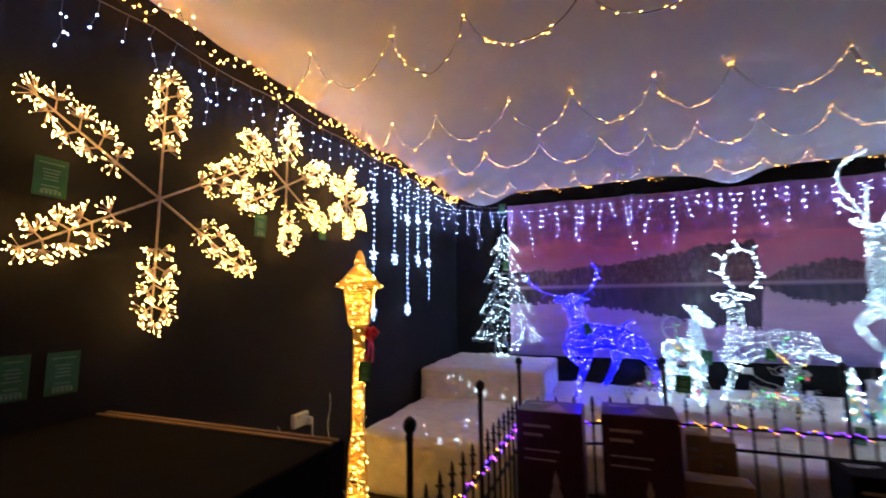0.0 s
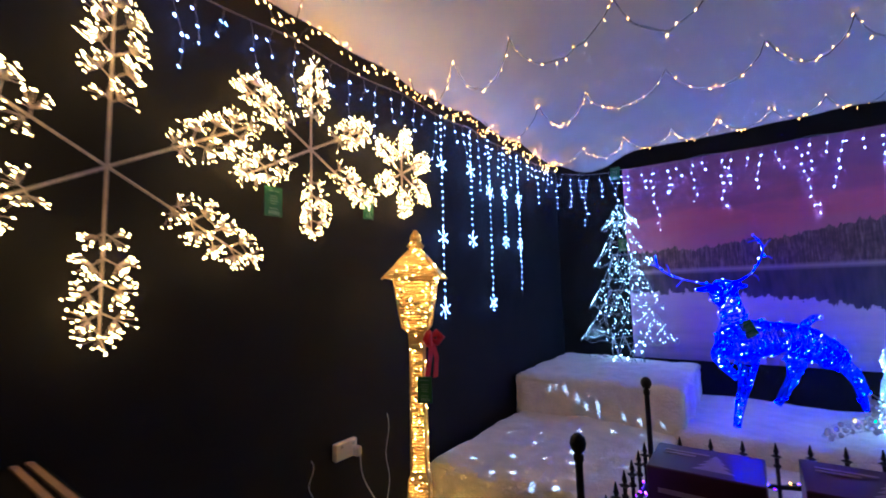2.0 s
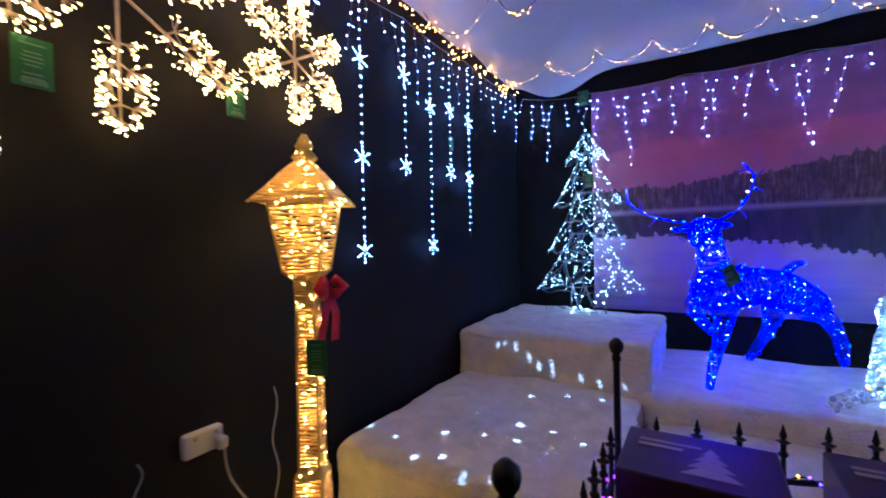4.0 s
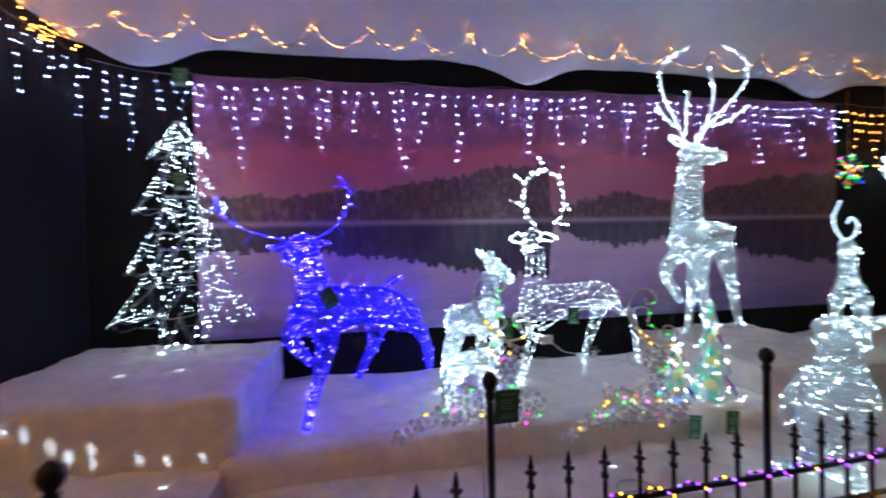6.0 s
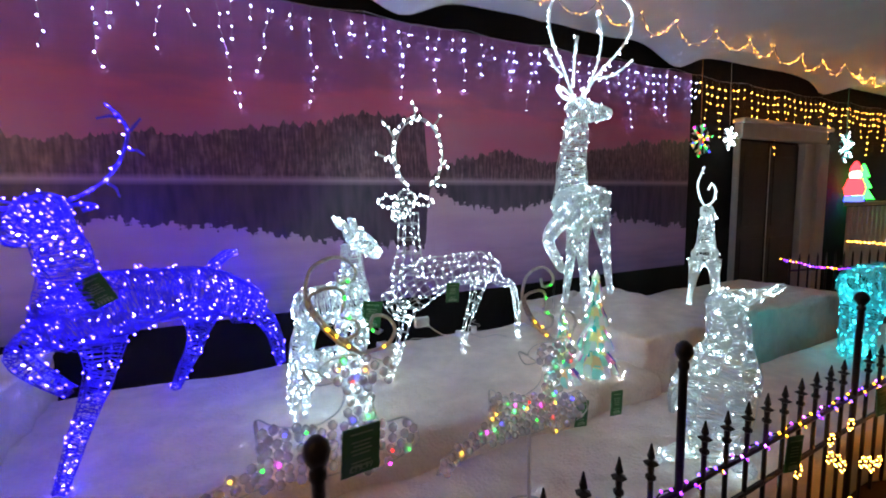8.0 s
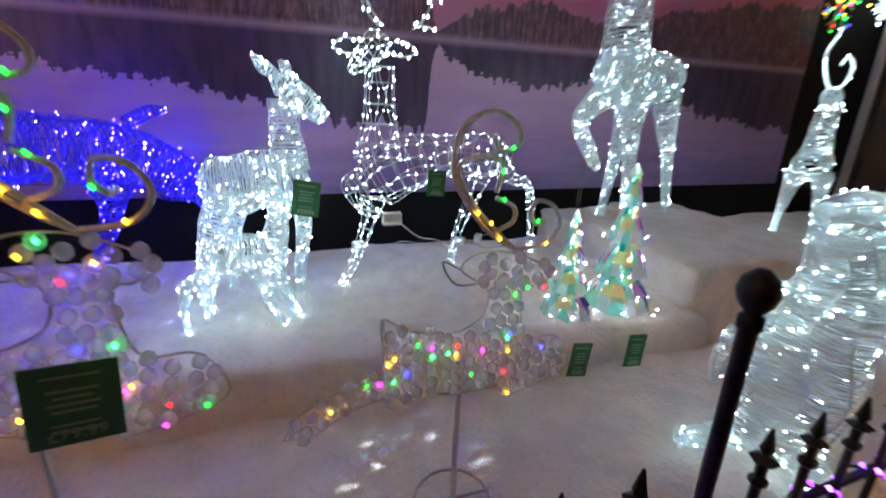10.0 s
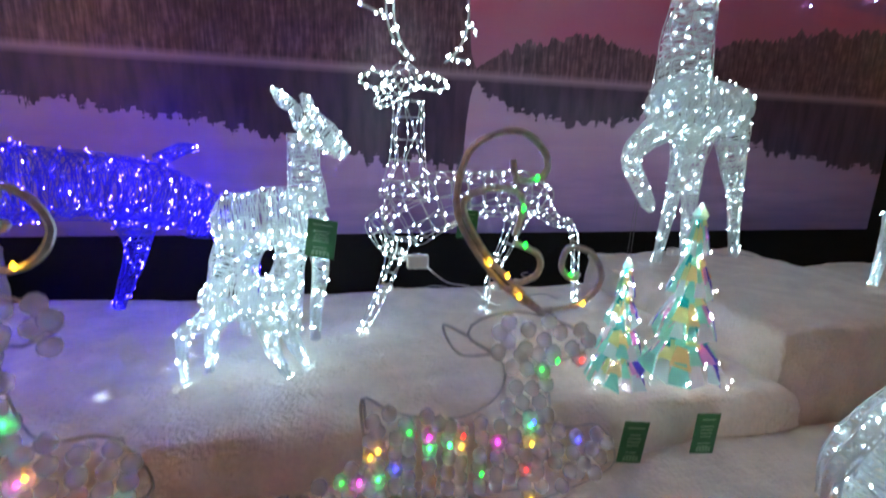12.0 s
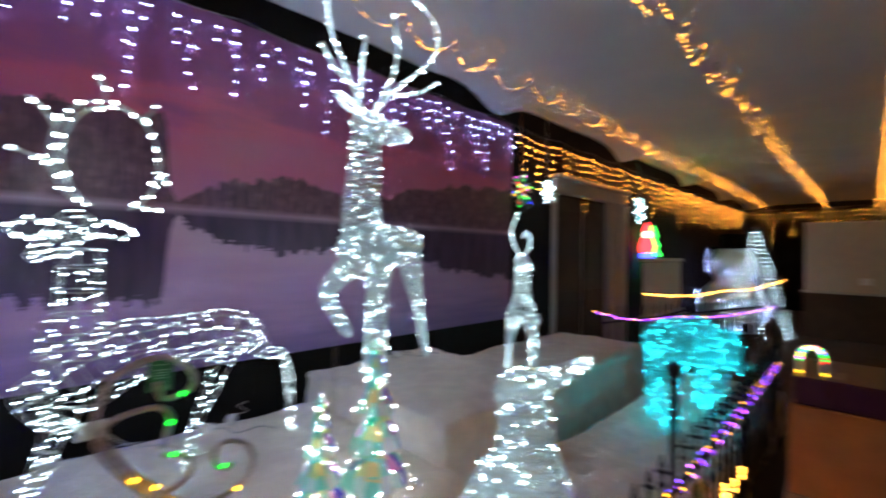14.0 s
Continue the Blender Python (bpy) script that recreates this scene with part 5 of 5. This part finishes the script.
carton(-0.60, -0.20, 2.86, 3.17, 0, .80, carton_purple, "tall dark purple product carton beside the fence")
carton(-0.09, 0.34, 2.88, 3.22, 0, .81, carton_purple, "dark purple product carton with a printed tree")
carton(0.40, 0.54, 3.24, 3.42, 0, .64, kraft, "small brown card box before the fence", tree=False)
carton(0.56, 0.70, 3.34, 3.48, 0, .58, kraft, "small brown card box before the fence", tree=False)
carton(0.36, 0.72, 3.06, 3.22, 0, .42, kraft, "low brown card tray of small boxes", tree=False)
carton(1.22, 1.62, 3.22, 3.50, 0, .50, black_box, "low black carton before the fence", tree=False)


def long_box():
    d = thing("long_carton", (-1.4, 0.8, 0), "long black carton with worn gold edges by the wall", "box")
    g = Geo()
    g.box((-2.0, .30, 0), (-.84, 1.27, 1.05), .006)
    part("box", g, black_box, d)
    for y in (1.235, 1.20):
        g = Geo()
        g.box((-1.995, y, 1.051), (-.85, y + .018, 1.056))
        part("worn_edge", g, kraft, d, "scuffed gold-brown edge")


long_box()


# ---- doorway wall and the far end of the tent ----
def doorway():
    y = BACK - .02
    d = thing("door_1", (6.4, y, 0), "dark double door in a pale moulded frame", "door", kind="structure")
    for x0, x1 in ((5.59, 6.20), (6.22, 6.90)):
        g = Geo()
        g.box((x0, y - .03, .02), (x1, y, 2.16), .006)
        leaf = part("leaf", g, dark_door, d)
        for z0, z1 in ((.2, 1.0), (1.15, 2.0)):
            g = Geo()
            g.box((x0 + .1, y - .04, z0), (x1 - .1, y - .0305, z1), .004)
            part("panel", g, dark_door, leaf)
    g = Geo()
    g.tube([(6.21, y - .045, .1), (6.21, y - .045, 2.1)], .006, 6)
    part("meeting_strip", g, white_paint, d, "thin pale strip")
    for nm, lo, hi in (("jamb", (5.52, y - .06, 0), (5.57, y, 2.18)), ("jamb", (6.92, y - .09, 0), (7.20, y, 2.18)), ("jamb_moulding", (7.205, y - .13, 0), (7.46, y, 2.18)), ("lintel", (5.52, y - .10, 2.19), (7.46, y, 2.35)), ("cornice", (5.48, y - .14, 2.351), (7.52, y, 2.40))):
        g = Geo()
        g.box(lo, hi, .01)
        part(nm, g, white_paint, d, "pale painted moulding")


doorway()


def flat_pendant(x, y, z, r, mat, bulb, label):
    d = thing("snowflake_pendant", (x, y, z), label, "snowflake light", "lit snowflake pendants")
    g, b = Geo(), Geo()
    for k in range(6):
        w = k * math.pi / 3 + .3
        tip = Vector((x + r * math.cos(w), y, z + r * math.sin(w)))
        c = Vector((x, y, z))
        g.tube([c, tip], .010, 5)
        for s in (-1, 1):
            m = c.lerp(tip, .55)
            g.tube([m, m + Vector((r * .4 * math.cos(w + s * .8), 0, r * .4 * math.sin(w + s * .8)))], .008, 5)
        for u in (.2, .4, .6, .8, 1):
            b.bulb(c.lerp(tip, u) + Vector((rnd(-.02, .02), -.012, rnd(-.02, .02))), .008)
    g.tube([(x, y, z + r * .2), (x + .01, y + .02, 2.99)], .002, 4)
    s = part("flake", g, mat, d)
    part("led_string", b, bulb, s, kind="stuff")


flat_pendant(4.72, 5.72, 2.11, .17, film, colour_bulb, "iridescent snowflake pendant with coloured lights")
flat_pendant(5.22, 5.72, 2.16, .12, clear_thread, white_bulb, "small white lit snowflake pendant")
flat_pendant(7.95, 5.74, 2.17, .20, cyan_thread, white_bulb, "pale blue lit snowflake on the dark wall")


def sign_figure():
    d = thing("window_light_sign", (8.35, 5.74, 1.42), "red and green LED silhouette light with a small tree", "light sign")
    red, green, blue, skin_ = led("red_glow", (1, .03, .04), 4.0), led("green_glow", (.03, 1, .08), 4.0), led("blue_glow", (.05, .08, 1), 4.0), led("pale_glow", (1, .75, .6), 3.0)
    def solid(name, x, z, prof, mat):
        g = Geo()
        g.lathe((x, 5.72, z), prof, 12)
        part(name, g, mat, d)

    solid("blue_base", 8.24, 1.42, [(.11, 0), (.10, .08)], blue)
    solid("red_coat", 8.24, 1.505, [(.10, 0), (.12, .10), (.08, .23), (.07, .24)], red)
    solid("pale_top", 8.24, 1.75, [(.06, 0), (.07, .06), (.04, .10)], skin_)
    solid("red_cap", 8.24, 1.855, [(.07, 0), (.05, .07), (.015, .13)], red)
    solid("green_tree", 8.47, 1.45, [(.14, 0), (.06, .15), (.11, .16), (.04, .31), (.08, .32), (.015, .5)], green)


sign_figure()


def slatted_bench(x, y):
    d = thing("slatted_bench", (x, y, 0), "white slatted wooden bench along the dark wall", "bench")
    for i in range(12):
        g = Geo()
        g.box((x - .9 + .15 * i, y + .2, .5), (x - .80 + .15 * i, y + .225, 1.35), .004)
        part("back_slat", g, white_paint, d)
    for z in (.48, 1.36):
        g = Geo()
        g.box((x - .95, y + .19, z), (x + .95, y + .24, z + .06), .006)
        part("rail", g, white_paint, d)
    for i in range(4):
        g = Geo()
        g.box((x - .95, y - .25 + .11 * i, .42), (x + .95, y - .16 + .11 * i, .45), .004)
        part("seat_slat", g, white_paint, d)
    for sx in (-.9, .84):
        for sy in (-.24, .18):
            g = Geo()
            g.box((x + sx, y + sy, 0), (x + sx + .06, y + sy + .06, .42), .004)
            part("leg", g, white_paint, d)


slatted_bench(8.7, 5.4)


def far_tree():
    """A bare pole tree of white LED strands at the far end."""
    x, y = 10.2, 4.6
    d = thing("led_strand_tree", (x, y, 0), "cone tree of white LED strands at the far end", "lit tree")
    g, b = Geo(), Geo()
    for k in range(9):
        w = 2 * math.pi * k / 9
        a, e = Vector((x, y, 2.0)), Vector((x + .55 * math.cos(w), y + .55 * math.sin(w), .1))
        g.tube([a, e], .003, 3)
        for i in range(26):
            b.bulb(a.lerp(e, (i + .5) / 26), .0052)
    p = part("strands", g, dark_wire, d)
    part("led_string", b, white_bulb, p, kind="stuff")
    g = Geo()
    g.tube([(x, y, 0), (x, y, 2.02)], .02, 8)
    part("pole", g, iron, d)


def snowman():
    x, y = 11.0, 5.1
    d = thing("snowman_figure", (x, y, 0), "white lit snowman figure at the far end", "light figure")
    soft = surface("white_inflatable", (.8, .85, .9), .5, vary=.05)
    g = Geo()
    g.lathe((x, y, 0), [(.35, 0), (.55, .25), (.58, .5), (.45, .85), (.30, 1.0), (.36, 1.15), (.38, 1.35), (.26, 1.6), (.05, 1.7)], 18)
    part("body", g, soft, d, smooth=True)
    g = Geo()
    g.lathe((x, y, 1.62), [(.36, 0), (.36, .03), (.2, .04), (.2, .28), (.02, .29)], 14)
    part("hat", g, black_box, d)
    b = Geo()
    for i in range(70):
        z = rnd(.05, 1.6)
        w = rnd(0, 6.28)
        r = .60 if z < .8 else .42
        b.bulb((x + r * math.cos(w), y + r * math.sin(w), z), .007)
    part("led_string", b, cool_bulb, d, kind="stuff")


far_tree()
snowman()


def far_fence_rope(pts, bulb, label):
    d = thing("led_rope", pts[0], label, "string lights")
    g, b = Geo(), Geo()
    line = []
    for a, c in zip(pts, pts[1:]):
        a, c = Vector(a), Vector(c)
        n = int((c - a).length / .04)
        for i in range(n):
            line.append(a.lerp(c, i / n) + Vector((0, 0, -.06 * math.sin(math.pi * i / n))))
    g.tube(line, .006, 4)
    for p in line:
        b.bulb(p + Vector((rnd(-.01, .01), -.008, rnd(-.01, .01))), .008)
    w = part("wire", g, dark_wire, d)
    part("led_string", b, bulb, w, kind="stuff")


far_fence_rope([(5.3, 5.2, .86), (6.6, 4.9, .72), (9.0, 4.2, .72)], rope_bulb, "purple LED rope strung on the far fence")
far_fence_rope([(7.0, 5.3, .95), (9.2, 4.9, .90), (11.0, 4.3, 1.05)], amber_bulb, "amber LED rope strung on the far fence")


def far_fence():
    for a, b in (((5.5, 5.2), (7.2, 4.8)), ((7.2, 4.8), (9.0, 4.3))):
        a, b = Vector((*a, 0)), Vector((*b, 0))
        d = thing("fence_panel", a, "dark iron fence panel in the shade of the far end", "fence", "iron fence panels")
        for k in range(15):
            g = Geo()
            p = a.lerp(b, k / 14)
            g.tube([p + Vector((0, 0, .02)), p + Vector((0, 0, .85)), p + Vector((0, 0, .9))], [.01, .01, .002], 5)
            part("picket", g, iron, d)
        for z in (.3, .72):
            g = Geo()
            g.tube([a + Vector((0, 0, z)), b + Vector((0, 0, z))], .012, 5)
            part("rail", g, iron, d)


far_fence()


def partition():
    d = thing("partition_wall", (11.5, 1.5, 0), "cream panelled partition with a brown lower half", "partition", kind="structure")
    g = Geo()
    g.box((11.5, -3.9, .86), (11.6, 4.05, 2.12), .01)
    part("upper_panel", g, cream, d)
    g = Geo()
    g.box((11.48, -3.9, 0), (11.62, 4.07, .82), .01)
    part("lower_panel", g, carpet, d)
    g = Geo()
    g.box((11.44, -3.9, .822), (11.64, 4.09, .858), .006)
    part("dado_rail", g, white_paint, d)
    g = Geo()
    g.box((11.485, 3.15, 1.0), (11.499, 3.3, 1.12), .002)
    part("switch_plate", g, plastic, d)


partition()


# ---- shelf of goods on the walkway by the fence ----
def goods_shelf():
    carton(3.00, 3.46, 2.98, 3.36, 0, .60, kraft, "brown card carton at the foot of a stack", tree=False)
    carton(3.01, 3.45, 2.99, 3.35, .60, .92, orange_card, "orange-brown printed carton in a stack", tree=False)
    carton(3.02, 3.44, 3.02, 3.34, .92, 1.02, carton_purple, "flat dark red carton on top of a stack", tree=False)
    d = thing("arch_light", (3.1, 3.295, 1.02), "small arch ornament of coloured LEDs on a carton", "light ornament")
    g, b = Geo(), Geo()
    pts = [Vector((3.1, 3.295 + .036 * math.cos(w), 1.07 + .05 * math.sin(w))) for w in [math.pi * i / 24 for i in range(25)]]
    pts = [Vector((3.1, 3.331, 1.024))] + pts + [Vector((3.1, 3.259, 1.024))]
    g.tube(pts, .009, 6)
    for p in pts:
        b.bulb(p + Vector((-.010, 0, 0)), .005)
    w = part("arch", g, plastic, d)
    part("led_string", b, colour_bulb, w, kind="stuff")


goods_shelf()


# ---- adapters and cables behind the figures ----
def adapter(x, y, z, turn, label):
    d = thing("power_adapter", (x, y, z), label, "power adapter", "LED power adapters")
    m = Matrix.Translation((x, y, z)) @ pose(0, 0, 0, 0, 0, turn)
    g = Geo()
    g.box((-.035, -.022, 0), (.035, .022, .045), .006)
    g.v = [tuple(m @ Vector(p)) for p in g.v]
    part("case", g, plastic, d)
    g = Geo()
    rows, _ = resample([(*(m @ Vector(p)), 0, 0) for p in ((.03, 0, .02), (.09, .02, .012), (.16, -.05, .01), (.26, .01, .012), (.34, -.03, .01))], 20)
    g.tube([c for c, _, _ in rows], .003, 5)
    part("cable", g, white_wire, d)


for x, y, z, a in ((1.12, 5.60, .50, 10), (1.72, 5.56, .50, -30), (1.86, 5.60, .50, 60), (2.86, 5.60, .67, 15), (3.02, 5.62, .67, -20), (-1.62, 5.55, .77, 35), (-1.50, 5.62, .77, -15)):
    adapter(x, y, z, a, "white power adapter and cable lying on the fleece")


# ---- added spot lamps that imitate the dots LEDs cast on the fleece ----
def added_spots(source, spots, watts, spread):
    """Added small spot lamps near source, each aimed at a place on the fleece."""
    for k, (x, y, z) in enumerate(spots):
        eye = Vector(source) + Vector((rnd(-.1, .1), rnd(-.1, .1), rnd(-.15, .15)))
        lamp = bpy.data.lights.new("added_spot", "SPOT")
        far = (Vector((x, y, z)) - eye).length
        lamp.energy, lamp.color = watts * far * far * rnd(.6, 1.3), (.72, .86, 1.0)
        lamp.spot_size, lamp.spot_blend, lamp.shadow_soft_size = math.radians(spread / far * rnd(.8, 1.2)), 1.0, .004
        ob = new("added_spot", lamp)
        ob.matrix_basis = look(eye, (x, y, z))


# origins of added spots, in open air by the wall strands and tree
wall_spot_origin, tree_spot_origin = (-1.75, 4.3, 1.95), (-1.25, 5.1, 1.35)
added_spots(wall_spot_origin, [(-1.84, 3.88, 0.47), (-1.75, 3.88, 0.47), (-1.56, 4.01, 0.47), (-1.32, 4.16, 0.47), (-1.10, 4.23, 0.47), (-0.93, 4.32, 0.47), (-1.50, 3.77, 0.47), (-1.22, 3.73, 0.47), (-1.73, 3.32, 0.47), (-1.52, 3.46, 0.47), (-1.33, 3.52, 0.47), (-1.17, 3.55, 0.47), (-1.05, 3.74, 0.47), (-0.89, 3.69, 0.47), (-1.53, 3.21, 0.47), (-1.41, 3.25, 0.47), (-1.26, 3.17, 0.47), (-1.12, 3.17, 0.47), (-1.92, 3.35, 0.47)], 115, 2.6)
added_spots((-1.6, 3.7, 1.9), [(-1.66, 4.43, 0.75), (-1.53, 4.43, 0.74), (-1.44, 4.43, 0.69), (-1.38, 4.43, 0.64), (-1.28, 4.43, 0.65), (-1.27, 4.43, 0.58), (-1.11, 4.43, 0.60), (-0.99, 4.43, 0.57), (-0.83, 4.43, 0.55), (-1.61, 4.43, 0.79)], 85, 2.2)
added_spots(tree_spot_origin, [(-1.6, 5.05, .77), (-1.4, 4.95, .77), (-1.1, 5.0, .77)], 50, 3.0)
added_spots((1.62, 4.05, .66), [(.96, 4.22, .36), (1.04, 4.21, .36), (1.13, 4.19, .36), (.97, 4.13, .36), (1.23, 4.06, .36), (.87, 4.08, .36)], 75, 1.5)
added_spots((2.36, 4.0, .72), [(3.04, 4.13, .36), (3.32, 4.20, .36), (3.11, 4.0, .36)], 70, 1.5)
added_spots((3.35, 4.75, .85), [(2.59, 4.90, .67), (2.63, 4.64, .67), (2.91, 5.03, .67)], 110, 1.6)
added_spots((.6, 4.9, .95), [(.21, 4.72, .5), (.33, 4.88, .5), (.0, 4.75, .5), (-.1, 4.9, .5), (.45, 4.6, .5), (.95, 4.7, .5), (1.05, 4.85, .5)], 45, 2.8)
